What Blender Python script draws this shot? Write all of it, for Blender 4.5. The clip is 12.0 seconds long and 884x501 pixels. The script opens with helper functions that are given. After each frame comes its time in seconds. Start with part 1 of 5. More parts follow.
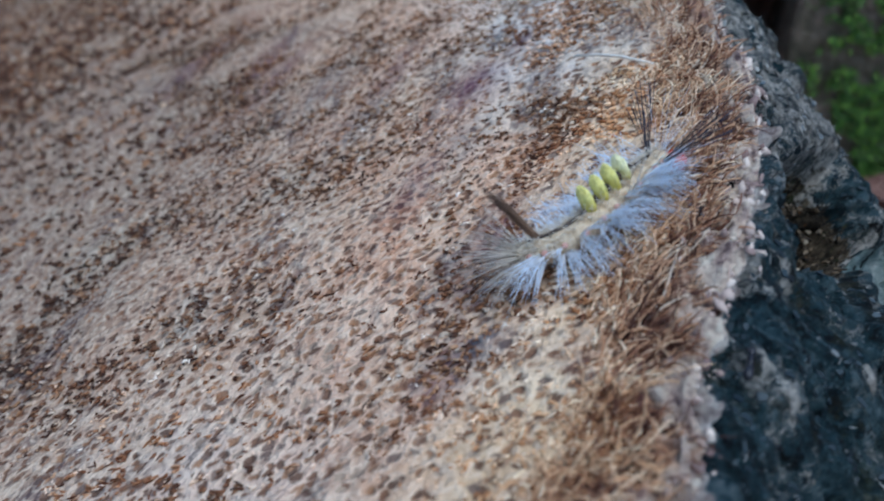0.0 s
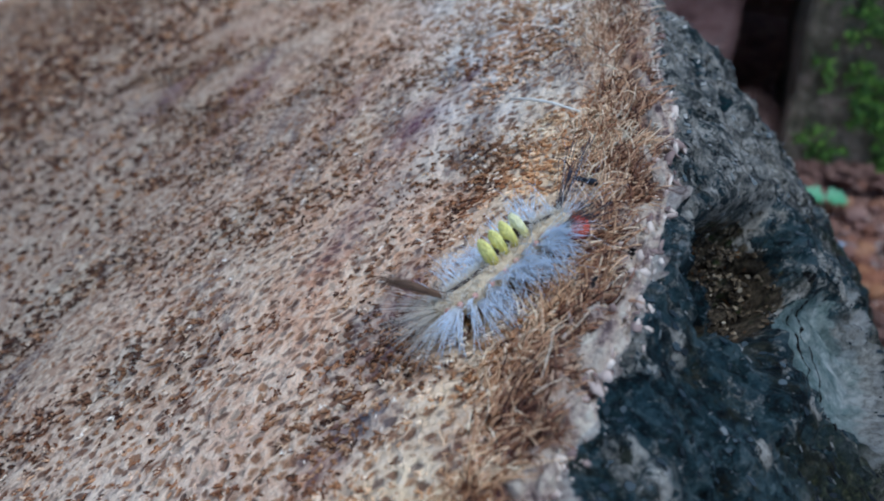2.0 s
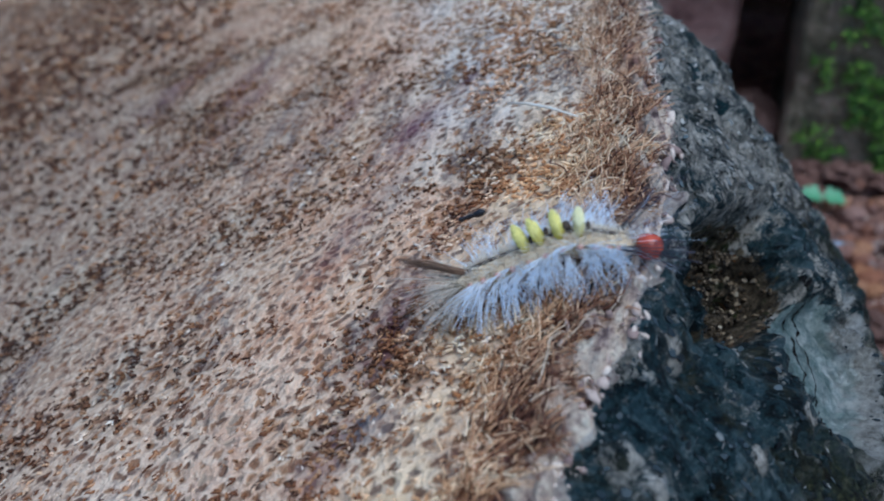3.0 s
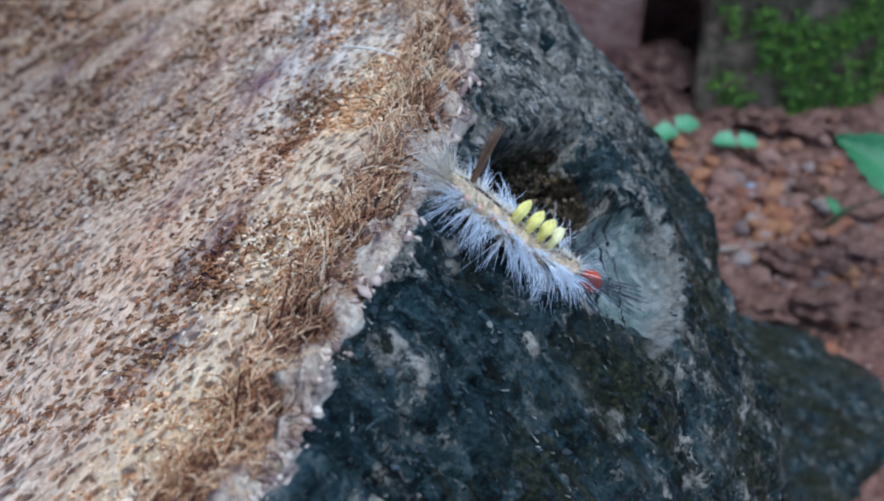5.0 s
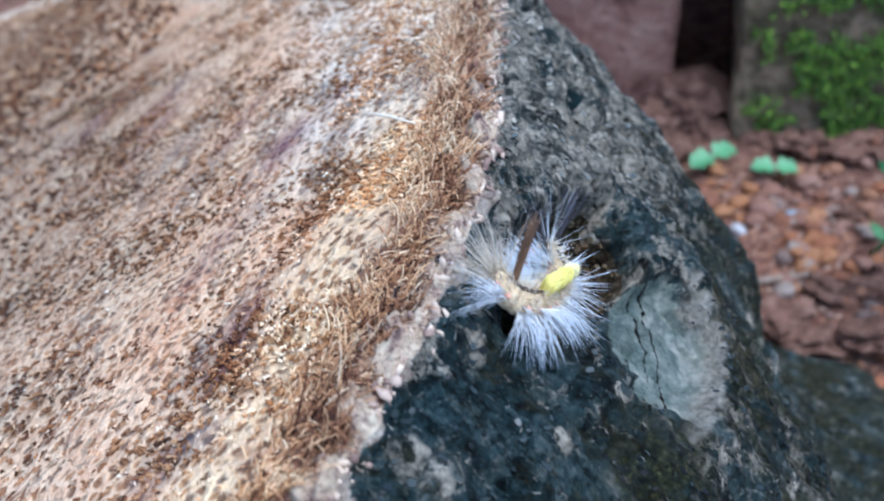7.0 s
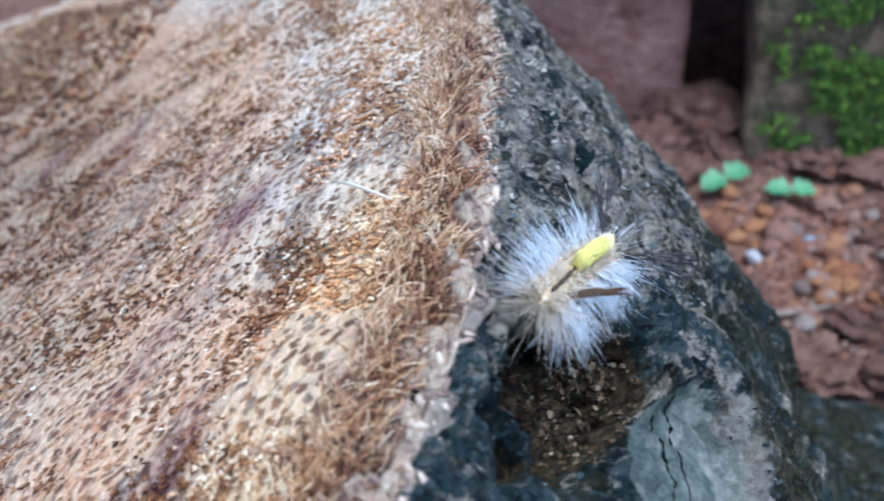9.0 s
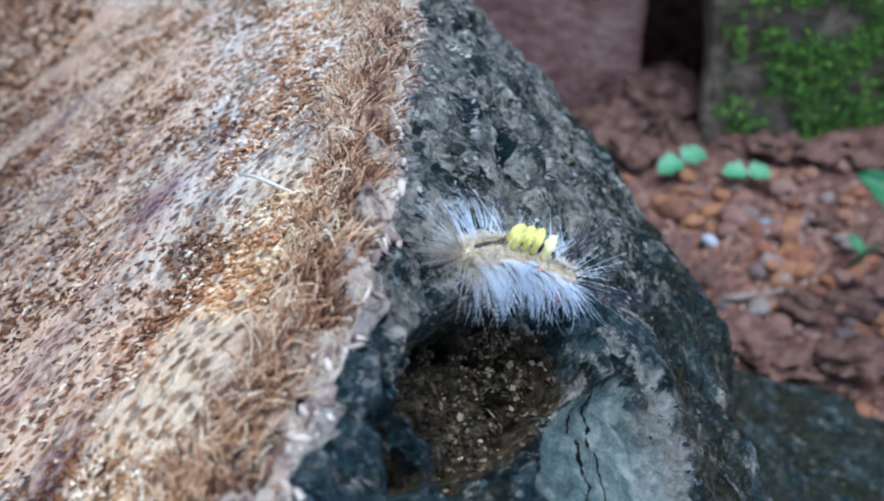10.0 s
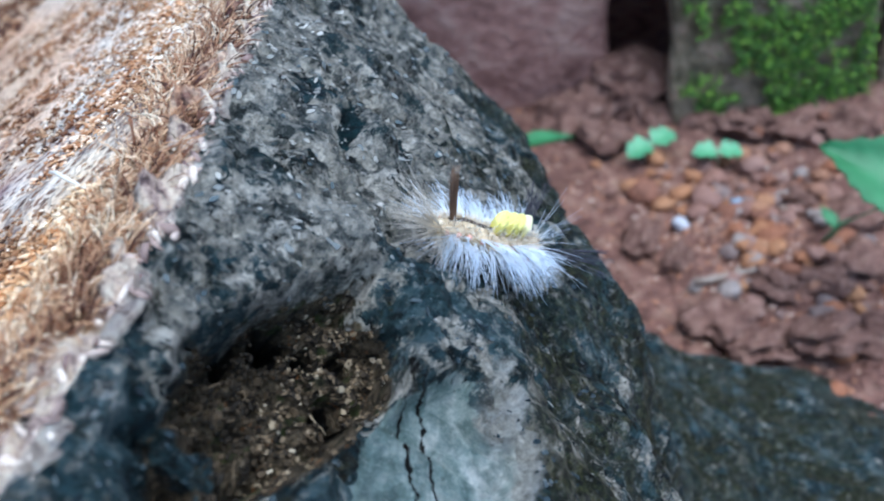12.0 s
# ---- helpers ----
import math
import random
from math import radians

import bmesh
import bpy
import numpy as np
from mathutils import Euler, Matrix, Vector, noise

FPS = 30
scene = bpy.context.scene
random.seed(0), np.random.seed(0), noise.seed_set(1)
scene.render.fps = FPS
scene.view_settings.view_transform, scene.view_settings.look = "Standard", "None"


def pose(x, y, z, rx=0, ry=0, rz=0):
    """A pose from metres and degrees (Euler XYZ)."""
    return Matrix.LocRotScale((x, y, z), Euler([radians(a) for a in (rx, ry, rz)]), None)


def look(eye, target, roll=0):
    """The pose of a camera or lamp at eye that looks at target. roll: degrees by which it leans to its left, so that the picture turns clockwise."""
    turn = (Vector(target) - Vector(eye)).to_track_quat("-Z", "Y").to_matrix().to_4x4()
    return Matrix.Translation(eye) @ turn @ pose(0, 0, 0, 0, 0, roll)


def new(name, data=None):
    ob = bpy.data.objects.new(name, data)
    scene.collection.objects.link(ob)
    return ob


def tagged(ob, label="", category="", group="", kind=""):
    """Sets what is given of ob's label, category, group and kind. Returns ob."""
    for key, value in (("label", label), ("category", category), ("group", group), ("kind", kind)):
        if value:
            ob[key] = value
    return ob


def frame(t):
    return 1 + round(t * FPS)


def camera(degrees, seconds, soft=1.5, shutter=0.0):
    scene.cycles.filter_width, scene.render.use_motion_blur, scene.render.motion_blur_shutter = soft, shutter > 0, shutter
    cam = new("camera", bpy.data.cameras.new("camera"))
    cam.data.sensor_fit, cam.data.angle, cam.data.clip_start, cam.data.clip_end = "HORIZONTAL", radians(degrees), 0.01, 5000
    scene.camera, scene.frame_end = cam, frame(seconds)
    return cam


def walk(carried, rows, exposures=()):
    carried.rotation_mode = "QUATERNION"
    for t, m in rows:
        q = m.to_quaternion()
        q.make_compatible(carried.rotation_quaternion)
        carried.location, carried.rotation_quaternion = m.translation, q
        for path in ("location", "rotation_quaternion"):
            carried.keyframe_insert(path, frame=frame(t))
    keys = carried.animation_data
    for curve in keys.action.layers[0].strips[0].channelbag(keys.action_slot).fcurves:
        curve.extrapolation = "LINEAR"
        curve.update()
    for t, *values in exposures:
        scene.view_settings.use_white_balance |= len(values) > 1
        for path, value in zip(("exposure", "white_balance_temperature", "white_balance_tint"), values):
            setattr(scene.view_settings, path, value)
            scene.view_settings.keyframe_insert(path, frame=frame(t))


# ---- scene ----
cam = camera(50.5, 12.0, soft=2.0, shutter=0.4)
PATH = [
    (0, (-0.02034, 0.00205, 0.30158), (-0.01877, 0.16871, 0.19102), 0.7),
    (0.5, (-0.01098, 0.00524, 0.30669), (-0.01347, 0.17127, 0.19522), -0.88),
    (1, (-0.00254, 0.00879, 0.31033), (-0.01045, 0.1728, 0.19615), -2.54),
    (1.5, (-0.00163, 0.00893, 0.31031), (-0.00889, 0.17336, 0.19669), -1.93),
    (2, (-0.00142, 0.009, 0.31054), (-0.00865, 0.17359, 0.19715), -1.61),
    (2.5, (-0.00142, 0.0091, 0.31074), (-0.00849, 0.17377, 0.19745), -1.41),
    (2.7, (-0.00136, 0.00923, 0.31087), (-0.00853, 0.17383, 0.19749), -1.43),
    (4.3, (0.00555, 0.00144, 0.31776), (0.00189, 0.16417, 0.20155), -2.95),
    (4.5, (0.0144, -0.00236, 0.3139), (0.00864, 0.16231, 0.20055), -3.81),
    (5, (0.022, -0.00564, 0.31169), (0.02194, 0.15555, 0.19329), -3.58),
    (5.5, (0.02641, -0.0079, 0.31035), (0.02508, 0.15266, 0.19111), -4.78),
    (6, (0.02992, -0.01018, 0.31212), (0.02452, 0.15285, 0.1964), -6.67),
    (6.5, (0.02833, -0.0044, 0.31432), (0.02188, 0.15908, 0.19929), -6.62),
    (7, (0.02457, 0.00487, 0.31534), (0.01684, 0.16878, 0.201), -6.52),
    (7.2, (0.02378, 0.00793, 0.31594), (0.0146, 0.17217, 0.20217), -6.79),
    (8.8, (0.02463, 0.03581, 0.31081), (0.01571, 0.19979, 0.19666), -6.61),
    (9, (0.02756, 0.03592, 0.31014), (0.01913, 0.20039, 0.19665), -6.94),
    (9.5, (0.03266, 0.03903, 0.30898), (0.02748, 0.20243, 0.19376), -6.51),
    (10, (0.03618, 0.04139, 0.30738), (0.03348, 0.20363, 0.19046), -6.34),
    (10.5, (0.04013, 0.04413, 0.30332), (0.03832, 0.2063, 0.18629), -6.9),
    (11, (0.0479, 0.04544, 0.30085), (0.04372, 0.20744, 0.18364), -8.28),
    (11.5, (0.05528, 0.04661, 0.2988), (0.05032, 0.20816, 0.181), -9.29),
    (12, (0.06012, 0.04878, 0.29603), (0.0551, 0.21123, 0.17948), -9.99),
]
EXPOSURES = [(0, -0.03, 5330, 4), (2.7, -0.05, 5330, 4), (4.5, 0.08, 5330, 4), (5, 0.28, 5350, 4), (5.5, 0.42, 5450, 5), (6, 0.63, 5520, 5), (6.5, 0.68, 5600, 6), (7.2, 0.75, 5650, 6), (9, 0.7, 5550, 5), (10.5, 0.6, 5350, 3), (11.5, 0.63, 5400, 4), (12, 0.92, 5430, 3)]
walk(cam, [(t, look(eye, target, roll)) for t, eye, target, roll in PATH], EXPOSURES)
cam.data.dof.use_dof = True
cam.data.dof.focus_distance = 0.138
cam.data.dof.aperture_fstop = 27.0

# ---- light ----
world = bpy.data.worlds.new("sky")
scene.world = world
world.use_nodes = True
wn = world.node_tree
sky = wn.nodes.new("ShaderNodeTexSky")
sky.sky_type = "NISHITA"
sky.sun_disc = False
sky.sun_elevation = radians(74)
sky.sun_rotation = radians(129)
wn.links.new(sky.outputs[0], wn.nodes["Background"].inputs[0])
wn.nodes["Background"].inputs[1].default_value = 0.15
sun = new("sun", bpy.data.lights.new("sun", "SUN"))
sun.data.energy = 2.0
sun.data.angle = radians(50)
sun.data.color = (1.0, 0.97, 0.93)
sun.matrix_world = look((0.50, -0.40, 2.2), (0, 0, 0))


# ---- materials ----
class Nodes:
    """A small builder for a procedural material on object coordinates in metres."""

    def __init__(self, name, rough=0.8):
        self.mat = bpy.data.materials.new(name)
        self.mat.use_nodes = True
        self.tree = self.mat.node_tree
        self.bsdf = self.tree.nodes["Principled BSDF"]
        self.bsdf.inputs["Roughness"].default_value = rough
        self.coord = self.tree.nodes.new("ShaderNodeTexCoord").outputs["Object"]

    def put(self, socket, value):
        if isinstance(value, bpy.types.NodeSocket):
            self.tree.links.new(value, socket)
        elif isinstance(value, (tuple, list)) and len(value) == 3 and socket.type == "RGBA":
            socket.default_value = (*value, 1)
        else:
            socket.default_value = value

    def node(self, kind, out=0, **inputs):
        n = self.tree.nodes.new(kind)
        for key, value in inputs.items():
            self.put(n.inputs[key], value)
        return n.outputs[out]

    def noise(self, scale, detail=4, rough=0.55, coord=None, warp=0.0):
        return self.node("ShaderNodeTexNoise", Vector=coord or self.coord, Scale=scale, Detail=detail, Roughness=rough, Distortion=warp)

    def cells(self, scale, feature="F1", out=0, coord=None):
        n = self.tree.nodes.new("ShaderNodeTexVoronoi")
        n.feature = feature
        self.put(n.inputs["Vector"], coord or self.coord)
        n.inputs["Scale"].default_value = scale
        return n.outputs[out]

    def stretch(self, scale, turn=(0, 0, 0), coord=None):
        n = self.tree.nodes.new("ShaderNodeMapping")
        self.put(n.inputs["Vector"], coord or self.coord)
        n.inputs["Scale"].default_value = scale
        n.inputs["Rotation"].default_value = [radians(a) for a in turn]
        return n.outputs[0]

    def ramp(self, fac, *stops):
        n = self.tree.nodes.new("ShaderNodeValToRGB")
        e = n.color_ramp.elements
        while len(e) < len(stops):
            e.new(0.5)
        for el, (pos, col) in zip(e, stops):
            el.position = pos
            el.color = (*col, 1) if isinstance(col, (tuple, list)) else (col, col, col, 1)
        self.put(n.inputs[0], fac)
        return n.outputs[0]

    def mix(self, fac, a, b, how="MIX"):
        n = self.tree.nodes.new("ShaderNodeMix")
        n.data_type, n.blend_type = "RGBA", how
        self.put(n.inputs[0], fac)
        self.put(n.inputs[6], a)
        self.put(n.inputs[7], b)
        return n.outputs[2]

    def maths(self, how, a, b=0.0):
        n = self.tree.nodes.new("ShaderNodeMath")
        n.operation = how
        self.put(n.inputs[0], a)
        self.put(n.inputs[1], b)
        return n.outputs[0]

    def attr(self, name):
        n = self.tree.nodes.new("ShaderNodeAttribute")
        n.attribute_name = name
        return n.outputs["Fac"]

    def random(self):
        return self.tree.nodes.new("ShaderNodeObjectInfo").outputs["Random"]

    def island(self):
        return self.tree.nodes.new("ShaderNodeNewGeometry").outputs["Random Per Island"]

    def bump(self, height, distance, strength=1.0):
        n = self.tree.nodes.new("ShaderNodeBump")
        n.inputs["Distance"].default_value = distance
        n.inputs["Strength"].default_value = strength
        self.put(n.inputs["Height"], height)
        self.put(self.bsdf.inputs["Normal"], n.outputs[0])

    def done(self, color, rough=None, spec=None):
        self.put(self.bsdf.inputs["Base Color"], color)
        if rough is not None:
            self.put(self.bsdf.inputs["Roughness"], rough)
        if spec is not None:
            self.bsdf.inputs["Specular IOR Level"].default_value = spec
        return self.mat


def face_material():
    m = Nodes("sawn_palm_wood", 0.75)
    ring = m.attr("ring")
    arc = m.attr("arc")
    both = m.node("ShaderNodeCombineXYZ", X=m.maths("MULTIPLY", ring, 60.0), Y=m.maths("MULTIPLY", arc, 12.0), Z=0.0)
    bands = m.noise(1.0, 5, 0.6, both, 0.6)
    patches = m.noise(34, 4, 0.6)
    col = m.ramp(bands, (0.28, (0.26, 0.155, 0.09)), (0.38, (0.52, 0.27, 0.135)), (0.47, (0.70, 0.50, 0.33)), (0.56, (0.58, 0.31, 0.17)), (0.64, (0.68, 0.53, 0.38)), (0.76, (0.38, 0.32, 0.25)))
    col = m.mix(m.ramp(patches, (0.46, 0.0), (0.62, 0.65)), col, (0.74, 0.58, 0.41))
    col = m.mix(m.ramp(m.noise(40, 4), (0.36, 0.0), (0.52, 0.9)), col, m.ramp(m.noise(130, 3), (0.4, (0.60, 0.31, 0.17)), (0.62, (0.82, 0.54, 0.35))))
    col = m.mix(m.attr("gold"), col, m.ramp(patches, (0.38, (0.66, 0.44, 0.24)), (0.6, (0.86, 0.66, 0.42))))
    col = m.mix(m.attr("bleach"), col, m.ramp(m.noise(120, 4), (0.4, (0.58, 0.51, 0.42)), (0.6, (0.84, 0.80, 0.72))))
    # the cut turns darker and greyer further in from the rim
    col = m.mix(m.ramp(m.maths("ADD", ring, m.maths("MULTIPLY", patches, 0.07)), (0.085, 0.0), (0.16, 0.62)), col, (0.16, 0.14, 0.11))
    streak = m.noise(1.0, 4, 0.65, m.node("ShaderNodeCombineXYZ", X=m.maths("MULTIPLY", ring, 95.0), Y=m.maths("MULTIPLY", arc, 22.0), Z=3.3), 0.4)
    col = m.mix(m.ramp(streak, (0.56, 0.0), (0.66, 0.9)), col, (0.085, 0.050, 0.052))
    grain = m.noise(700, 3, 0.6)
    col = m.mix(m.ramp(grain, (0.45, 0.0), (0.62, 1.0)), col, m.mix(0.50, col, (0.90, 0.72, 0.52)))
    # the cut ends of the fibre bundles: soft brown dots with pale wood between
    warp = m.tree.nodes.new("ShaderNodeVectorMath")
    warp.operation = "MULTIPLY_ADD"
    m.put(warp.inputs[0], m.node("ShaderNodeTexNoise", 1, Vector=m.coord, Scale=500.0, Detail=2.0))
    warp.inputs[1].default_value = (0.0028, 0.0028, 0.0028)
    m.put(warp.inputs[2], m.coord)
    dots = m.cells(480, "F1", 0, warp.outputs[0])
    kind = m.node("ShaderNodeSeparateColor", 0, Color=m.cells(480, "F1", 1, warp.outputs[0]))
    brown = m.ramp(kind, (0.0, (0.08, 0.036, 0.020)), (0.35, (0.20, 0.085, 0.038)), (0.6, (0.38, 0.19, 0.085)), (0.8, (0.15, 0.095, 0.072)), (1.0, (0.46, 0.33, 0.22)))
    col = m.mix(m.ramp(m.maths("ADD", dots, m.maths("MULTIPLY", m.maths("SUBTRACT", grain, 0.5), 0.5)), (0.32, 0.9), (0.50, 0.0)), col, brown)
    col = m.mix(m.maths("MULTIPLY", m.attr("purple"), m.ramp(m.noise(300, 4), (0.35, 0.5), (0.6, 1.0))), col, (0.105, 0.026, 0.058))
    col = m.mix(m.maths("MULTIPLY", m.attr("grey"), m.ramp(m.noise(300, 4), (0.35, 0.3), (0.6, 1.0))), col, (0.10, 0.11, 0.13))
    # red-brown foot of the fringe, with shade between the fibres painted in
    col = m.mix(m.maths("MULTIPLY", m.attr("fringe_foot"), m.ramp(m.noise(260, 4), (0.38, 0.2), (0.58, 1.0))), col, (0.115, 0.046, 0.036))
    # the crumbly bark edge inside the rim, with a dry split across it
    lump = m.noise(420, 6, 0.7)
    lip = m.ramp(lump, (0.34, (0.12, 0.075, 0.070)), (0.41, (0.44, 0.31, 0.26)), (0.49, (0.70, 0.54, 0.41)), (0.64, (0.88, 0.76, 0.60)))
    edge = m.attr("lip")
    col = m.mix(edge, col, lip)
    wave = m.maths("MULTIPLY", m.maths("SUBTRACT", m.noise(300, 4, 0.65), 0.5), 0.0060)
    off = m.maths("SUBTRACT", arc, m.maths("MULTIPLY", m.maths("SUBTRACT", 0.0065, ring), 2.9))
    off = m.maths("ABSOLUTE", m.maths("ADD", m.maths("SUBTRACT", off, 0.0410), wave))
    split = m.maths("MULTIPLY", m.maths("LESS_THAN", off, 0.0008), m.maths("MULTIPLY", m.maths("LESS_THAN", ring, 0.0075), m.maths("GREATER_THAN", ring, 0.0022)))
    col = m.mix(split, col, (0.010, 0.008, 0.008))
    rough_wood = m.maths("ADD", m.maths("MULTIPLY", grain, 0.6), m.maths("ADD", m.noise(240, 3), m.maths("MULTIPLY", dots, 0.5)))
    m.bump(m.maths("SUBTRACT", m.maths("ADD", rough_wood, m.maths("MULTIPLY", m.maths("MULTIPLY", edge, lump), 1.6)), split), 0.0016, 1.0)
    return m.done(col, m.ramp(patches, (0.3, 0.6), (0.7, 0.85)), 0.3)


def bark_material():
    m = Nodes("weathered_bark", 0.6)
    s, v = m.attr("along_rim"), m.attr("below_rim")
    down = m.node("ShaderNodeCombineXYZ", X=s, Y=m.maths("MULTIPLY", v, 0.45), Z=0.0)
    crust_shading = m.attr("crust_shading")
    big = m.noise(72, 5, 0.62)
    grit = m.maths("ADD", m.maths("MULTIPLY", m.noise(800, 7, 0.78), 0.62), m.maths("MULTIPLY", m.noise(270, 6, 0.72), 0.38))
    streaks = m.noise(420, 7, 0.76, down)
    mid = m.noise(620, 5, 0.7)
    fine = m.noise(1900, 3, 0.65)
    # torn scales of two sizes: each has its own tone and a ragged outline
    warp = m.tree.nodes.new("ShaderNodeVectorMath")
    warp.operation = "MULTIPLY_ADD"
    m.put(warp.inputs[0], m.node("ShaderNodeTexNoise", 1, Vector=m.coord, Scale=420.0, Detail=5.0, Roughness=0.7))
    warp.inputs[1].default_value = (0.0052, 0.0052, 0.0052)
    m.put(warp.inputs[2], m.stretch((1.0, 1.0, 0.62)))
    scale_a = m.node("ShaderNodeSeparateColor", 0, Color=m.cells(230, "F1", 1, warp.outputs[0]))
    scale_b = m.node("ShaderNodeSeparateColor", 1, Color=m.cells(640, "F1", 1, warp.outputs[0]))
    rim_a = m.cells(230, "DISTANCE_TO_EDGE", 0, warp.outputs[0])
    own = m.maths("ADD", m.maths("MULTIPLY", m.maths("SUBTRACT", scale_a, 0.5), 0.15), m.maths("MULTIPLY", m.maths("SUBTRACT", scale_b, 0.5), 0.13))
    tone = m.maths("ADD", m.maths("ADD", m.maths("MULTIPLY", grit, 0.6), m.maths("MULTIPLY", streaks, 0.4)), m.maths("ADD", own, m.maths("MULTIPLY", m.maths("SUBTRACT", big, 0.5), 0.50)))
    col = m.ramp(tone, (0.36, (0.002, 0.004, 0.005)), (0.42, (0.008, 0.022, 0.027)), (0.48, (0.027, 0.062, 0.073)), (0.55, (0.070, 0.116, 0.126)), (0.62, (0.17, 0.21, 0.21)), (0.70, (0.46, 0.44, 0.40)))
    # olive and brown growth
    col = m.mix(m.ramp(m.noise(80, 9, 0.75, down), (0.52, 0.0), (0.57, 0.8)), col, m.ramp(mid, (0.38, (0.008, 0.009, 0.005)), (0.52, (0.036, 0.038, 0.020)), (0.66, (0.12, 0.105, 0.065))))
    # dry crust over the dark bark; its thinning low down paints in shade
    lift = m.maths("ADD", m.maths("ADD", m.noise(85, 10, 0.78), m.maths("MULTIPLY", own, 0.7)), m.maths("MULTIPLY", m.maths("SUBTRACT", crust_shading, 0.45), 0.24))
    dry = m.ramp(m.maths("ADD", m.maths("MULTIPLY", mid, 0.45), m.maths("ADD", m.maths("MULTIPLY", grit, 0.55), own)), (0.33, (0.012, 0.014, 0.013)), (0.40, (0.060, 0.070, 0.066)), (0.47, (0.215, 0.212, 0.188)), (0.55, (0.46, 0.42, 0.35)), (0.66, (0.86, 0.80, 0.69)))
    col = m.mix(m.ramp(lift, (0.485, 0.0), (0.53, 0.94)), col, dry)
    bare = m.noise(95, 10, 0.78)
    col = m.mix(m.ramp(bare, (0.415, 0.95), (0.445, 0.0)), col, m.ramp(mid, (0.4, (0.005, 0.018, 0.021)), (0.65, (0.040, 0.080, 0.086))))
    # black gaps between the scales
    gaps = m.maths("MULTIPLY", m.ramp(rim_a, (0.008, 1.0), (0.035, 0.0)), m.ramp(m.noise(150, 4), (0.50, 0.0), (0.58, 1.0)))
    col = m.mix(m.maths("MULTIPLY", gaps, 0.85), col, (0.003, 0.003, 0.003))
    col = m.mix(m.ramp(streaks, (0.36, 0.95), (0.40, 0.0)), col, (0.002, 0.003, 0.003))
    # tiny wet glints painted in as pale specks
    col = m.mix(m.ramp(fine, (0.64, 0.0), (0.69, 0.6)), col, (0.36, 0.38, 0.38))
    green = m.maths("MULTIPLY", m.attr("moss"), m.ramp(m.noise(140, 6, 0.7, down), (0.42, 0.0), (0.52, 0.9)))
    col = m.mix(green, col, m.ramp(m.noise(700, 4, 0.7), (0.38, (0.004, 0.005, 0.003)), (0.50, (0.022, 0.026, 0.010)), (0.62, (0.085, 0.088, 0.035)), (0.70, (0.20, 0.17, 0.11))))
    ragged = m.maths("MULTIPLY", m.maths("SUBTRACT", m.noise(430, 7, 0.74), 0.5), 1.9)

    def torn(mask):
        return m.ramp(m.maths("ADD", mask, m.maths("MULTIPLY", ragged, m.maths("SUBTRACT", 1.0, m.maths("ABSOLUTE", m.maths("SUBTRACT", m.maths("MULTIPLY", mask, 2.0), 1.0))))), (0.44, 0.0), (0.56, 1.0))

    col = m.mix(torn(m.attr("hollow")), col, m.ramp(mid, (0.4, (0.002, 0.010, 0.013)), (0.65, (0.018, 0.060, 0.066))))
    pit = m.ramp(m.noise(520, 9, 0.80), (0.36, (0.004, 0.003, 0.002)), (0.44, (0.036, 0.027, 0.016)), (0.52, (0.11, 0.082, 0.050)), (0.60, (0.25, 0.19, 0.12)), (0.70, (0.55, 0.46, 0.34)))
    pit = m.mix(m.ramp(m.noise(210, 5, 0.65), (0.55, 0.0), (0.62, 0.65)), pit, m.ramp(mid, (0.4, (0.012, 0.022, 0.004)), (0.65, (0.070, 0.120, 0.018))))
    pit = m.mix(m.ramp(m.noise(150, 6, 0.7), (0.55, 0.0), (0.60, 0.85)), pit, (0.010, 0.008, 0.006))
    pit = m.mix(m.ramp(m.noise(340, 4, 0.7), (0.62, 0.0), (0.66, 0.8)), pit, (0.30, 0.115, 0.030))
    col = m.mix(torn(m.attr("pit")), col, pit)
    pale = m.ramp(m.maths("ADD", m.noise(210, 8, 0.74), m.maths("MULTIPLY", m.maths("SUBTRACT", v, 0.0395), 9.0)), (0.30, (0.10, 0.15, 0.14)), (0.43, (0.22, 0.30, 0.275)), (0.54, (0.42, 0.49, 0.45)), (0.66, (0.78, 0.79, 0.73)))
    pale = m.mix(m.ramp(fine, (0.58, 0.0), (0.7, 0.5)), pale, (0.66, 0.68, 0.62))
    pale = m.mix(m.ramp(grit, (0.36, 0.8), (0.42, 0.0)), pale, (0.10, 0.13, 0.12))
    # dry splits in the bare patch
    wave = m.maths("MULTIPLY", m.maths("SUBTRACT", m.noise(240, 6, 0.72), 0.5), 0.0040)
    splits = 0.0
    for slope, middle, depth, thin, first, last in ((0.33, 0.0714, 0.0358, 0.00016, 0.060, 0.082), (0.35, 0.0704, 0.0391, 0.00017, 0.057, 0.082)):
        line = m.maths("ADD", v, m.maths("MULTIPLY", m.maths("SUBTRACT", s, middle), slope))
        off = m.maths("ABSOLUTE", m.maths("ADD", m.maths("SUBTRACT", line, depth), wave))
        width = m.maths("MULTIPLY", m.noise(180, 2), thin * 2.4)
        line = m.maths("MULTIPLY", m.maths("LESS_THAN", off, width), m.maths("MULTIPLY", m.maths("GREATER_THAN", s, first), m.maths("LESS_THAN", s, last)))
        splits = m.maths("MAXIMUM", line, splits)
    brim = m.maths("MULTIPLY", m.ramp(m.maths("ADD", m.attr("patch"), m.maths("MULTIPLY", ragged, 0.20)), (0.02, 0.0), (0.10, 1.0), (0.50, 1.0), (0.75, 0.0)), m.ramp(m.maths("MULTIPLY", v, 10.0), (0.43, 0.0), (0.47, 1.0)))
    col = m.mix(torn(m.attr("patch")), col, pale)
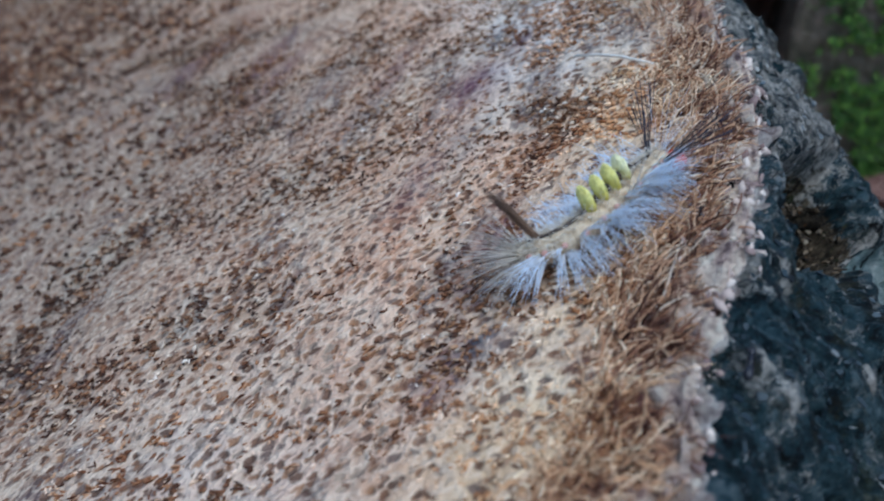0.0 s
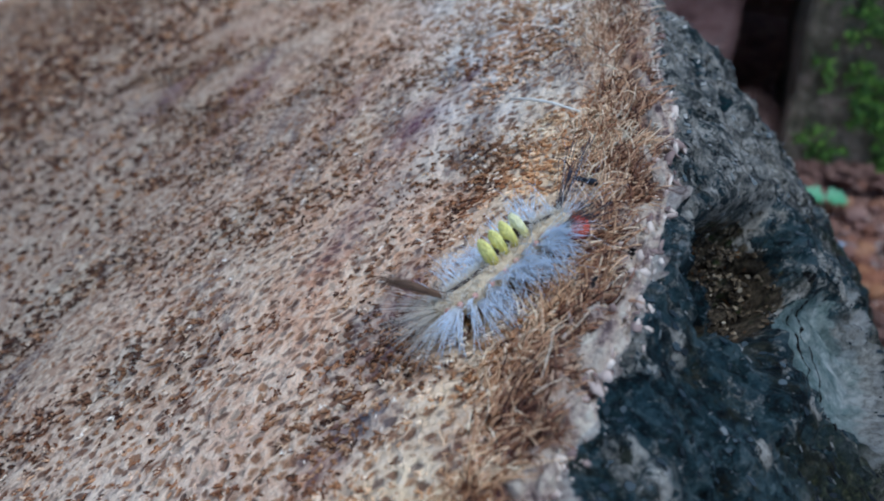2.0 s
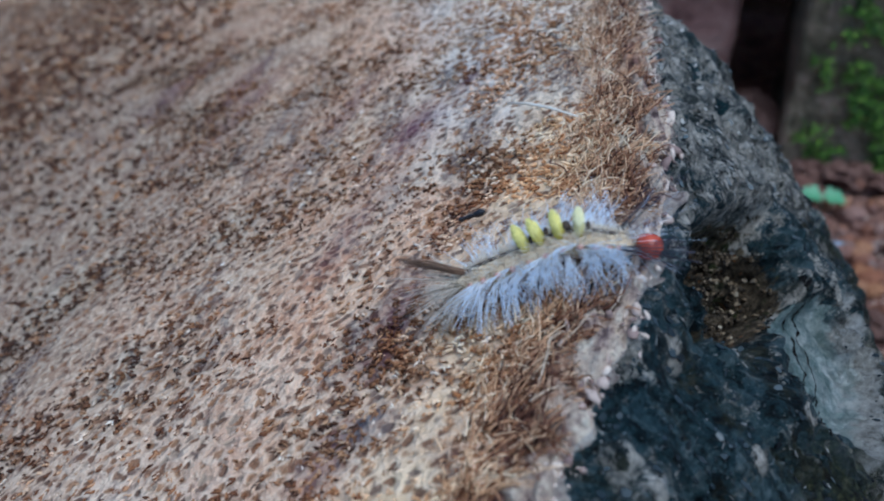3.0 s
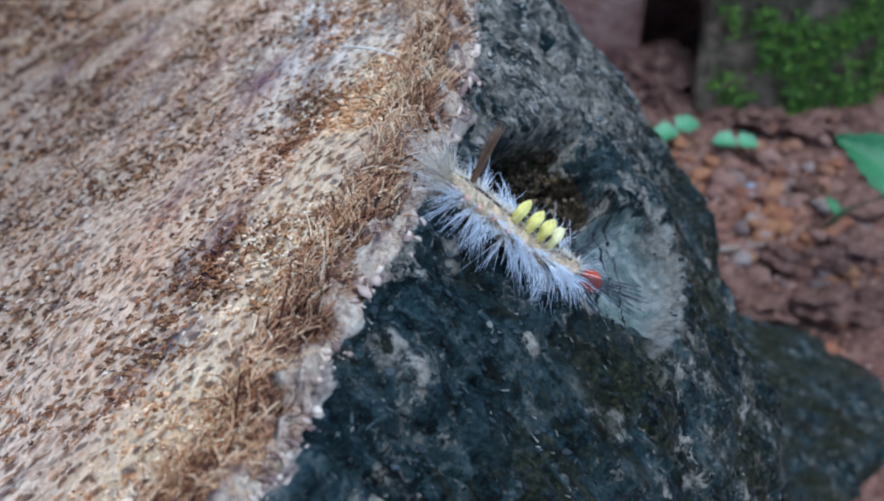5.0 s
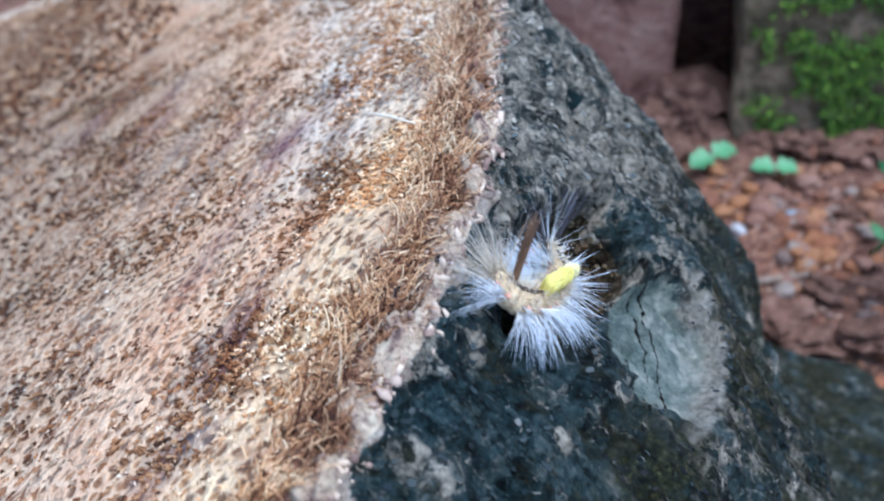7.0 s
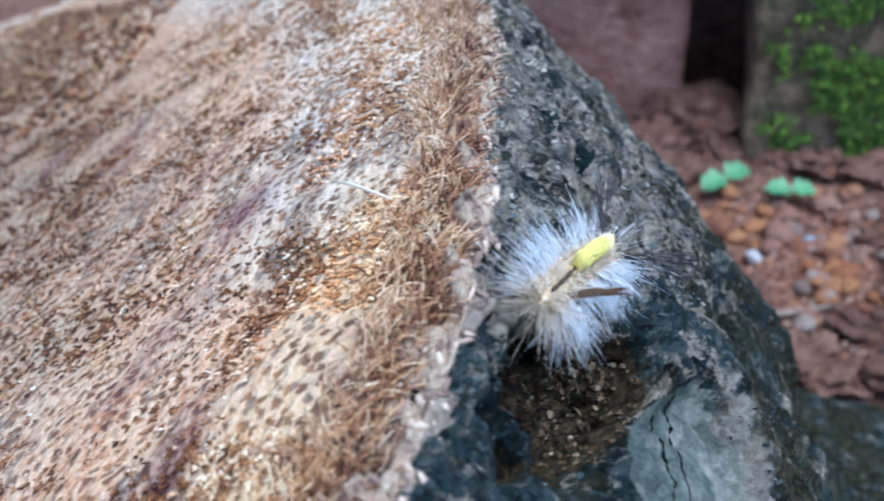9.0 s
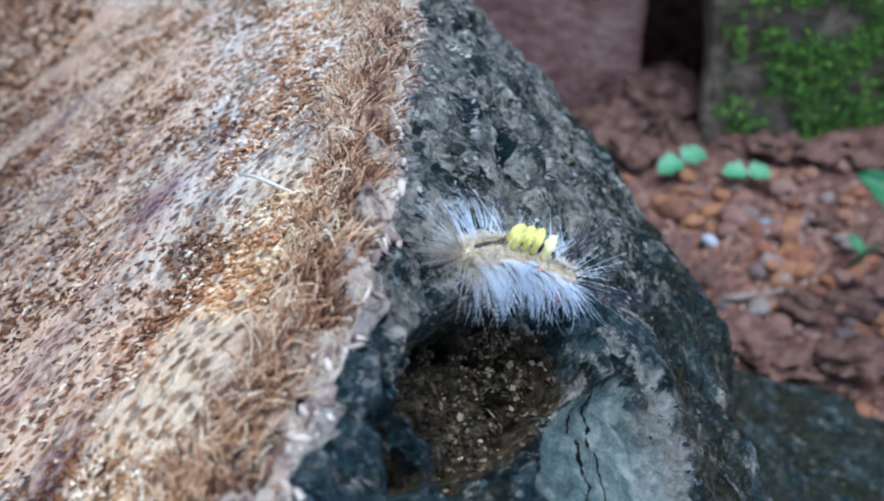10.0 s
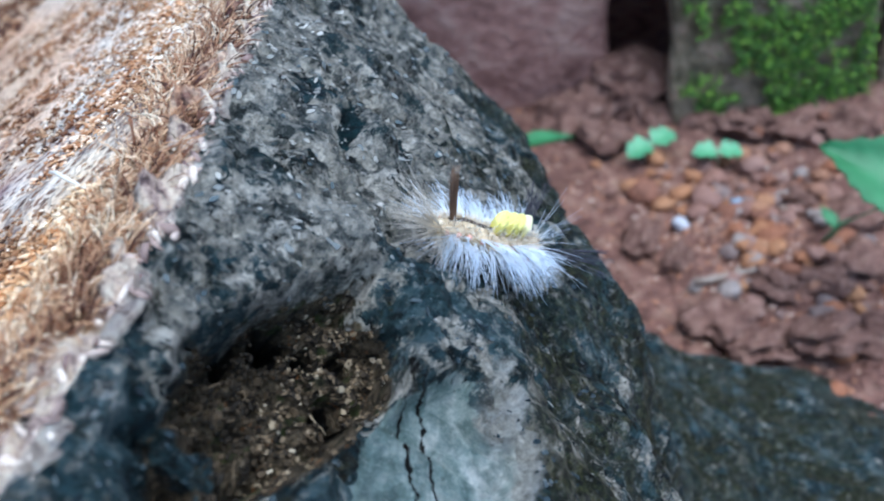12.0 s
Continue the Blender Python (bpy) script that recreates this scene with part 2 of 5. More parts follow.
    col = m.mix(m.maths("MULTIPLY", brim, 0.8), col, m.ramp(grit, (0.38, (0.22, 0.20, 0.17)), (0.50, (0.60, 0.57, 0.50)), (0.62, (0.86, 0.83, 0.76))))
    lip = m.ramp(m.noise(520, 7, 0.72), (0.34, (0.10, 0.070, 0.065)), (0.41, (0.40, 0.30, 0.26)), (0.49, (0.68, 0.57, 0.48)), (0.62, (0.90, 0.82, 0.71)))
    col = m.mix(torn(m.attr("lip")), col, lip)
    # the deep shade inside the pit's small holes is painted near black
    hole_shade = m.ramp(m.maths("ADD", m.attr("pit_hole"), m.maths("MULTIPLY", ragged, 0.22)), (0.26, 0.0), (0.34, 1.0))
    col = m.mix(m.maths("MAXIMUM", m.maths("MULTIPLY", hole_shade, m.attr("pit")), splits), col, (0.006, 0.005, 0.004))
    steps = m.ramp(lift, (0.49, 0.0), (0.53, 0.6), (0.62, 0.8))
    height = m.maths("ADD", m.maths("MULTIPLY", steps, 0.5), m.maths("ADD", m.maths("MULTIPLY", own, 2.2), m.maths("ADD", m.maths("MULTIPLY", fine, 0.25), m.maths("MULTIPLY", mid, 0.6))))
    height = m.maths("ADD", height, m.maths("ADD", m.maths("MULTIPLY", grit, 1.4), m.maths("MULTIPLY", streaks, 1.0)))
    m.bump(m.maths("SUBTRACT", height, m.maths("MAXIMUM", m.maths("MULTIPLY", splits, 1.0), m.maths("MULTIPLY", gaps, 0.6))), 0.0022, 1.0)
    return m.done(col, m.ramp(streaks, (0.35, 0.36), (0.65, 0.75)), 0.20)


def hair_material(name, root, tip, rough=0.5, vary=0.3):
    m = Nodes(name, rough)
    along = m.attr("along")
    col = m.mix(along, root, tip)
    dark = m.ramp(m.island(), (0.0, 1.0 - vary), (1.0, 1.0 + vary * 0.3))
    return m.done(m.mix(1.0, col, dark, "MULTIPLY"), rough, 0.4)


def fibre_material(name, stops, rough=0.7):
    m = Nodes(name, rough)
    return m.done(m.ramp(m.island(), *stops), rough, 0.3)


def toned(name, stops, rough=0.7, rust=0.0):
    m = Nodes(name, rough)
    col = m.ramp(m.attr("tone"), *stops)
    if rust:
        col = m.mix(m.ramp(m.noise(40, 4), (0.41, 0.0), (0.57, rust)), col, m.mix(1.0, col, (1.05, 0.88, 0.77), "MULTIPLY"))
    col = m.mix(m.attr("gold"), col, m.mix(1.0, col, (1.12, 1.00, 0.80), "MULTIPLY"))
    return m.done(col, rough, 0.3)


def mottled(name, low, high, scale, rough=0.8, bump=0.0, spec=0.4, third=None):
    m = Nodes(name, rough)
    n = m.noise(scale, 5, 0.62, None, 0.3)
    stops = ((0.32, low), (0.68, high)) if third is None else ((0.30, low), (0.5, high), (0.68, third))
    if bump:
        m.bump(m.maths("ADD", n, m.noise(scale * 4, 3)), bump)
    return m.done(m.ramp(n, *stops), rough, spec)


FACE = face_material()
BARK = bark_material()
FRINGE = toned("fringe_fibre", ((0.0, (0.080, 0.032, 0.022)), (0.20, (0.25, 0.112, 0.062)), (0.42, (0.49, 0.275, 0.155)), (0.66, (0.72, 0.49, 0.31)), (1.0, (0.93, 0.81, 0.63))))
STUB = toned("fibre_stub", ((0.0, (0.060, 0.028, 0.017)), (0.20, (0.19, 0.085, 0.040)), (0.38, (0.38, 0.21, 0.105)), (0.55, (0.60, 0.42, 0.27)), (0.74, (0.76, 0.63, 0.48)), (1.0, (0.93, 0.87, 0.77))), 0.7, 0.85)
CRUMBLE = fibre_material("rim_crumb", ((0.0, (0.20, 0.13, 0.115)), (0.4, (0.48, 0.36, 0.30)), (1.0, (0.74, 0.62, 0.51))), 0.85)
SOIL = mottled("red_soil", (0.09, 0.043, 0.034), (0.235, 0.118, 0.090), 75, 0.9, 0.006, 0.3, (0.34, 0.21, 0.155))


# ---- helpers for building ----
def mesh_of(name, verts, faces, material, smooth=True, attrs=None):
    me = bpy.data.meshes.new(name)
    me.from_pydata([tuple(map(float, v)) for v in verts], [], [tuple(map(int, f)) for f in faces])
    for key, values in (attrs or {}).items():
        me.attributes.new(key, "FLOAT", "POINT").data.foreach_set("value", np.asarray(values, dtype=np.float32))
    if smooth:
        me.polygons.foreach_set("use_smooth", np.ones(len(me.polygons), dtype=bool))
    if material:
        me.materials.append(material)
    me.update()
    return me


def part(name, data, parent, label="", kind=""):
    """One mesh object under a thing or a part."""
    ob = new(name, data)
    ob.parent = parent
    return tagged(ob, label, kind=kind)


def thing(name, label, category, at=(0, 0, 0), group="", kind=""):
    ob = new(name)
    ob.location = at
    ob.empty_display_size = 0.01
    return tagged(ob, label, category, group, kind)


def tubes(strands, sides=3):
    """Joined tapered tubes. strands: lists of (place, radius). Gives vertices, faces and the way along each."""
    verts, faces, along = [], [], []
    for strand in strands:
        base, n = len(verts), len(strand)
        pts = [Vector(p) for p, _ in strand]
        for k in range(n):
            t = (pts[min(k + 1, n - 1)] - pts[max(k - 1, 0)]).normalized()
            a = t.orthogonal().normalized()
            b = t.cross(a)
            r = strand[k][1]
            for j in range(sides):
                q = 2 * math.pi * j / sides
                verts.append(pts[k] + r * (math.cos(q) * a + math.sin(q) * b))
                along.append(k / (n - 1))
        for k in range(n - 1):
            for j in range(sides):
                i0, i1 = base + k * sides + j, base + k * sides + (j + 1) % sides
                faces.append((i0, i1, i1 + sides, i0 + sides))
        faces.append(tuple(base + (n - 1) * sides + j for j in range(sides)))
        faces.append(tuple(base + j for j in reversed(range(sides))))
    return verts, faces, along


def tube_mesh(name, strands, material, sides=3):
    v, f, a = tubes(strands, sides)
    return mesh_of(name, v, f, material, True, {"along": a})


def fbm(x, y, z, scale, octaves=4):
    p, total, amp = Vector((x, y, z)) * scale, 0.0, 1.0
    for _ in range(octaves):
        total += amp * noise.noise(p)
        p, amp = p * 2.1, amp * 0.5
    return total


def smooth(a, b, x):
    t = np.clip((x - a) / (b - a), 0, 1)
    return t * t * (3 - 2 * t)


def box_mesh(name, size, material, bevel=0.004, cuts=0, rough=0.0, scale=30.0, seed=0.0):
    bm = bmesh.new()
    bmesh.ops.create_cube(bm, size=1.0)
    bmesh.ops.scale(bm, vec=size, verts=bm.verts)
    bmesh.ops.translate(bm, vec=(0, 0, size[2] / 2), verts=bm.verts)
    bmesh.ops.bevel(bm, geom=bm.edges[:], offset=bevel, segments=3, affect="EDGES", profile=0.6)
    if cuts:
        bmesh.ops.subdivide_edges(bm, edges=bm.edges[:], cuts=cuts, use_grid_fill=True)
    if rough:
        for v in bm.verts:
            n = noise.noise_vector((v.co + Vector((seed, 0, 0))) * scale)
            v.co += rough * n + rough * 0.4 * noise.noise_vector((v.co + Vector((seed, 3, 0))) * scale * 3)
    me = bpy.data.meshes.new(name)
    bm.to_mesh(me)
    bm.free()
    me.polygons.foreach_set("use_smooth", np.ones(len(me.polygons), dtype=bool))
    me.materials.append(material)
    return me


# ---- the stump ----
RIM = [(.0028, .0605), (.0078, .0755), (.0120, .0858), (.0178, .0975), (.0214, .108), (.0240, .119), (.0265, .131), (.0296, .1445), (.0300, .160), (.0324, .180), (.0330, .198), (.0312, .225), (.024, .28), (-.015, .38), (-.085, .52), (-.20, .72),
       (-.36, .92), (-.60, .80), (-.70, .36), (-.48, .02), (-.22, -.09), (-.09, -.045), (-.03, .022)]
HEART = np.array((-0.28, 0.33))


def closed_spline(points, s_values=None, count=0):
    """A closed smooth curve through the points, at shares of its length."""
    p = np.array(points, float)
    m = len(p)
    chord = np.linalg.norm(np.roll(p, -1, 0) - p, axis=1)
    t = np.r_[0, np.cumsum(chord)]
    s = np.asarray(s_values) if s_values is not None else np.linspace(0, t[-1], count, endpoint=False)
    s = np.mod(s, t[-1])
    i = np.clip(np.searchsorted(t, s, side="right") - 1, 0, m - 1)
    u = ((s - t[i]) / chord[i])[:, None]
    tan = (np.roll(p, -1, 0) - np.roll(p, 1, 0)) / (chord + np.roll(chord, 1))[:, None]
    j, h = (i + 1) % m, chord[i][:, None]
    return (2 * u**3 - 3 * u**2 + 1) * p[i] + (u**3 - 2 * u**2 + u) * h * tan[i] + (-2 * u**3 + 3 * u**2) * p[j] + (u**3 - u**2) * h * tan[j]


def rim_steps():
    """Lengths along the rim: fine where it is seen from near, coarse round the back."""
    p = np.array(RIM)
    total = np.linalg.norm(np.roll(p, -1, 0) - p, axis=1).sum()
    fine = np.arange(-0.05, 0.32, 0.0008)
    coarse = np.linspace(0.32, total - 0.05, 260, endpoint=False)
    return np.r_[fine, coarse]


STEPS = rim_steps()
RIMLINE = closed_spline(RIM, STEPS)
ahead = closed_spline(RIM, STEPS + 0.001) - closed_spline(RIM, STEPS - 0.001)
ahead /= np.linalg.norm(ahead, axis=1)[:, None]
OUTWARD = np.c_[ahead[:, 1], -ahead[:, 0]]
LIP = 0.0035
# the rim is broken off unevenly, more so where it is seen from near
for i, q in enumerate(STEPS):
    if -0.05 < q < 0.32:
        torn = 0.0014 * noise.noise((q * 90, 0.3, 0)) + 0.0010 * noise.noise((q * 240, 4.1, 0)) + 0.0006 * noise.noise((q * 620, 7.7, 0))
        RIMLINE[i] += OUTWARD[i] * torn


def face_height(x, y, inward=1.0):
    """The slanting saw cut, which sags a little towards its rim."""
    z = 0.2394 + 0.476 * max(x, -0.35) + 0.2 * min(x + 0.35, 0) - 0.0445 * y
    return z - LIP * math.exp(-((inward / 0.007) ** 2))


# the bark's slope: outward and down from the rim
SLOPE_OUT = [0, .003, .012, .024, .036, .045, .055, .0605, .065, .071, .085, .130]
SLOPE_DOWN = [0, .0025, .0115, .0215, .0335, .0495, .0635, .080, .105, .150, .200, .260]
SLOPE = np.r_[0, np.cumsum(np.hypot(np.diff(SLOPE_OUT), np.diff(SLOPE_DOWN)))]


def bump_at(u, v, u0, v0, ru, rv, sharp=2.0):
    return math.exp(-((((u - u0) / ru) ** 2 + ((v - v0) / rv) ** 2) ** (sharp / 2)))


def bark_shape(y, x_rim, z_rim, n, v, s):
    """Place and masks of the bark v metres below the rim at the rim's place (x_rim, y)."""
    o, d = float(np.interp(v, SLOPE, SLOPE_OUT)), float(np.interp(v, SLOPE, SLOPE_DOWN))
    if 0.05 < s < 0.35:
        o -= (0.0050 * bump_at(s, 0, 0.205, 0, 0.034, 1) + 0.0040 * bump_at(s, 0, 0.116, 0, 0.015, 1)) * float(smooth(0.015, 0.040, v) * (1 - smooth(0.10, 0.14, v)))
    p = Vector((x_rim + n[0] * o, y + n[1] * o, z_rim - d))
    near = x_rim > -0.1 and y < 0.5 and s < 0.4
    # the root that runs out to the ground
    if near:
        root = bump_at(s, 0, 0.205, 0, 0.045, 1) * float(smooth(0.15, 0.29, v))
        p += Vector((n[0], n[1], 0)) * 0.085 * root
    coarse = fbm(p.x, p.y, p.z, 28, 3)
    middle = fbm(p.x + 7, p.y, p.z, 110, 4)
    ridge = abs(fbm(s * 2.4, v * 0.55 + 3, 1.7, 60, 4))
    edge = float(smooth(0.0, 0.012, v))
    sheet = 5.0 * fbm(s, v * 0.42, 6.1, 75, 4)
    sheet = math.floor(sheet) + float(smooth(0.30, 0.62, sheet - math.floor(sheet)))
    top = float(smooth(0.0, 0.0015, v))
    push = 0.0020 * top * float(1 - smooth(0.002, 0.006, v)) * (0.2 + 1.5 * fbm(s, v, 2, 190, 4)) + edge * (0.0036 * coarse + 0.0009 * middle + 0.00042 * sheet - 0.018 * max(0.0, 0.12 - ridge)) + 0.0007 * top * middle
    pit = patch = pit_hole = hollow = 0.0
    if near:
        wob = 0.0035 * fbm(p.x + 3, p.y, p.z, 150, 3)
        pit = min(1.0, 1.6 * bump_at(y, v - 0.34 * (y - 0.1265), 0.1263 + wob, 0.0198 + 0.6 * wob, 0.0168, 0.0096, 6.0))
        patch = min(1.0, 1.4 * bump_at(y - 0.30 * (v - 0.0405), v, 0.1250 + wob, 0.0405 + 0.5 * wob, 0.0146, 0.0102, 6.0)) * (1 - pit)
        rag = 0.0016 * fbm(p.x, p.y + 2, p.z, 480, 2)
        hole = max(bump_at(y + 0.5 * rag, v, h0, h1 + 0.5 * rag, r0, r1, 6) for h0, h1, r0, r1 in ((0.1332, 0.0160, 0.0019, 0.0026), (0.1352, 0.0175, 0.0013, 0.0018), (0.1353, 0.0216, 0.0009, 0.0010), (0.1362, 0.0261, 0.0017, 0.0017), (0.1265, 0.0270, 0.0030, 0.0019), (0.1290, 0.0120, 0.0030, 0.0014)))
        p += Vector((-0.42 * n[0], 0.55, -0.74)) * (0.0130 * max(1.22 * pit, 0.60 * patch, 0.70 * bump_at(y, v, 0.123, 0.0300, 0.0120, 0.0050, 4)) + 0.010 * hole * pit)
        push *= 1 - 0.75 * patch
        push += 0.0042 * pit * fbm(p.x, p.y + 5, p.z, 300, 4)
        # lower dark gully between trunk and root
        gully = bump_at(s, v, 0.165, 0.115, 0.02, 0.05)
        push -= 0.010 * gully
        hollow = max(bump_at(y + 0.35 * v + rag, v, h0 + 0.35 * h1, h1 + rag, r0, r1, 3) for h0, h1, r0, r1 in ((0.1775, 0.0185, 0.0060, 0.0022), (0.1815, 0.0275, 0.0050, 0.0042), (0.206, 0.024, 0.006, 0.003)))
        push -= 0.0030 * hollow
        pit_hole = max(pit_hole, hole * pit)
    turn = Vector((n[0] * 0.72, n[1] * 0.72, 0.69))
    p += turn * (push - 0.0016 * pit_hole)
    width = 0.0004 + 0.0036 * fbm(s, v, 9, 130, 4)
    lip = float(1 - smooth(0.70 * width, width + 0.0003, v)) * (1 - pit) if width > 0 else 0.0
    moss = float(smooth(0.050, 0.075, v)) * 0.75 + 0.35 * float(coarse < -0.25)
    if near:
        moss = max(moss, bump_at(s, v, 0.020, 0.034, 0.018, 0.009, 3), bump_at(s, v, 0.044, 0.042, 0.010, 0.014, 3), bump_at(s, v, 0.088, 0.063, 0.034, 0.014, 3))
    # less pale crust further below the rim, so the lower bark looks shaded
    crust_shading = float(smooth(0.110, 0.150, y)) * float(1 - smooth(0.028, 0.085, v)) * 0.74 + 0.14 - 0.10 * float(smooth(0.075, 0.12, v)) if near else 0.2
    crust_shading *= 1 - 0.75 * bump_at(s, v, 0.088, 0.038, 0.014, 0.014, 4)
    return p, pit, patch, lip, min(1.0, moss), min(1.0, pit_hole), crust_shading, hollow


# stains on the cut: place, half length along the rim, half width, strength
PURPLE = ((-.013, .176, .010, .005, .9), (-.002, .190, .006, .0025, .8), (-.0125, .112, .012, .0035, .75), (-.019, .089, .007, .0035, .7), (-.024, .142, .012, .004, .5), (-.072, .262, .022, .005, .8), (-.064, .244, .020, .004, .7), (-.10, .30, .03, .007, .6), (-.030, .205, .016, .004, .5))
GREY = ((-.0065, .199, .007, .003, .9), (.0005, .207, .008, .003, .7), (-.0145, .0915, .004, .0035, .9), (.004, .180, .010, .004, .6), (-.036, .185, .014, .006, .5), (-.048, .220, .016, .005, .5), (-.015, .152, .007, .004, .5))


def stain(x, y, spots):
    """How strongly the spots colour the cut here; they run along the grain."""
    total = 0.0
    for sx, sy, long, wide, power in spots:
        u, w = (x - sx) * 0.30 + (y - sy) * 0.954, (x - sx) * 0.954 - (y - sy) * 0.30
        d = (u / long) ** 2 + (w / wide) ** 2
        if d < 6:
            total = max(total, power * math.exp(-d))
    return total


def lip_width(s):
    """How far the crumbly bark edge reaches in over the cut, along the rim."""
    wide = float(np.interp(s, [0.0, 0.025, 0.045, 0.060, 0.075, 0.086, 0.096, 0.120, 0.15], [0.0038, 0.0048, 0.0060, 0.0048, 0.0036, 0.0052, 0.0030, 0.0022, 0.0018]))
    return max(0.0003, wide * (1 + 0.9 * noise.noise((s * 130, 2, 0)) + 0.5 * noise.noise((s * 420, 5, 0))))


def golden(x, y, inward):
    """The band of golden wood inside the fringe."""
    band = math.exp(-(((inward - 0.020) / 0.011) ** 2)) * float(1 - 0.8 * smooth(0.15, 0.19, y))
    return min(1.0, max(0.0, band * (0.75 + 0.9 * fbm(x, y, 5, 60, 3)) + 0.45 * max(0.0, fbm(x, y, 1, 26, 3) - 0.05)))


def build_stump():
    stump = thing("tree_stump", "low palm stump with a slanting fibrous orange-brown cut, dark grey bark", "tree stump")
    rows = np.r_[np.arange(0, 0.054, 0.0006), np.arange(0.054, 0.10, 0.0009), np.linspace(0.10, SLOPE[-1], 60)]
    count, verts, faces = len(STEPS), [], []
    r = len(rows)
    masks = {k: [] for k in ("pit", "patch", "lip", "moss", "pit_hole", "crust_shading", "hollow")}
    rim_s, rim_v = [], []
    for i in range(count):
        x, y = RIMLINE[i]
        z = face_height(x, y, 0.0)
        for v in rows:
            p, *m = bark_shape(y, x, z, OUTWARD[i], v, STEPS[i])
            verts.append(p)
            for key, value in zip(masks, m):
                masks[key].append(value)
            rim_s.append(STEPS[i])
            rim_v.append(v)
    for i in range(count):
        j = (i + 1) % count
        for k in range(r - 1):
            faces.append((i * r + k, i * r + k + 1, j * r + k + 1, j * r + k))
    grid = (np.array([tuple(p) for p in verts]).reshape(count, r, 3), {k: np.array(q).reshape(count, r) for k, q in masks.items()}, rows)
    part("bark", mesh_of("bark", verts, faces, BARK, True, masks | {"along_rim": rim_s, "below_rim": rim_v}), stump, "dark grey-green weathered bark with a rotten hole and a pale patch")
    # the cut: rings from the rim to the heart
    shares = np.r_[np.linspace(0, 0.024, 24), np.linspace(0.0265, 0.22, 78), np.linspace(0.225, 0.97, 60)]
    verts, ring, arc, faces = [], [], [], []
    purple, grey, fringe_foot, lips, gold, bleach = [], [], [], [], [], []
    for i in range(count):
        reach = float(np.linalg.norm(RIMLINE[i] - HEART))
        for k in shares:
            x, y = RIMLINE[i] + (HEART - RIMLINE[i]) * k
            inward = reach * k
            z = face_height(x, y, inward) + 0.0012 * fbm(x, y, 0, 45, 3) * float(smooth(0, 0.01, inward))
            if inward < 0.012:
                z += 0.0042 * float(1 - smooth(0.003, 0.009, inward)) * float(smooth(0, 0.001, inward)) * (0.15 + fbm(x, y, 8, 210, 4))
            verts.append((x, y, z))
            ring.append(inward)
            arc.append(STEPS[i])
            purple.append(stain(x, y, PURPLE))
            grey.append(stain(x, y, GREY))
            edge = lip_width(STEPS[i]) if inward < 0.02 else 0.0
            fringe_foot.append(math.exp(-(((inward - edge - 0.003) / 0.0060) ** 2)) if inward < 0.026 else 0.0)
            lips.append(float(1 - smooth(0.8 * edge, edge + 0.0006, inward + 0.0016 * fbm(x, y, 3, 300, 2))) if inward < 0.02 else 0.0)
            gold.append(golden(x, y, inward))
            bleach.append(0.8 * float(smooth(0.135, 0.18, y) * smooth(0.010, 0.018, inward) * (1 - smooth(0.035, 0.065, inward))) + 0.40 * math.exp(-(((x + 0.058) / 0.030) ** 2 + ((y - 0.080) / 0.030) ** 2)))
    r = len(shares)
    for i in range(count):
        j = (i + 1) % count
        for k in range(r - 1):
            faces.append((i * r + k, j * r + k, j * r + k + 1, i * r + k + 1))
    faces.append(tuple(i * r + r - 1 for i in range(count)))
    part("cut_face", mesh_of("cut_face", verts, faces, FACE, True, {"ring": ring, "arc": arc, "purple": purple, "grey": grey, "fringe_foot": fringe_foot, "lip": lips, "gold": gold, "bleach": bleach}), stump, "sawn fibrous face, tan and rusty brown with purple stains")
    return stump, grid


def rim_at(s):
    k = int(np.clip(np.searchsorted(STEPS[:462], s), 0, 461))
    return RIMLINE[k], OUTWARD[k]


def joined(name, strands, tones, material, golds, sides=3):
    """Joined strands, each with its own tone."""
    v, f, a = tubes(strands, sides)
    tone, gold = [], []
    for s, t, g in zip(strands, tones, golds):
        tone += [t] * (len(s) * sides)
        gold += [g] * (len(s) * sides)
    return mesh_of(name, v, f, material, True, {"along": a, "tone": tone, "gold": gold})


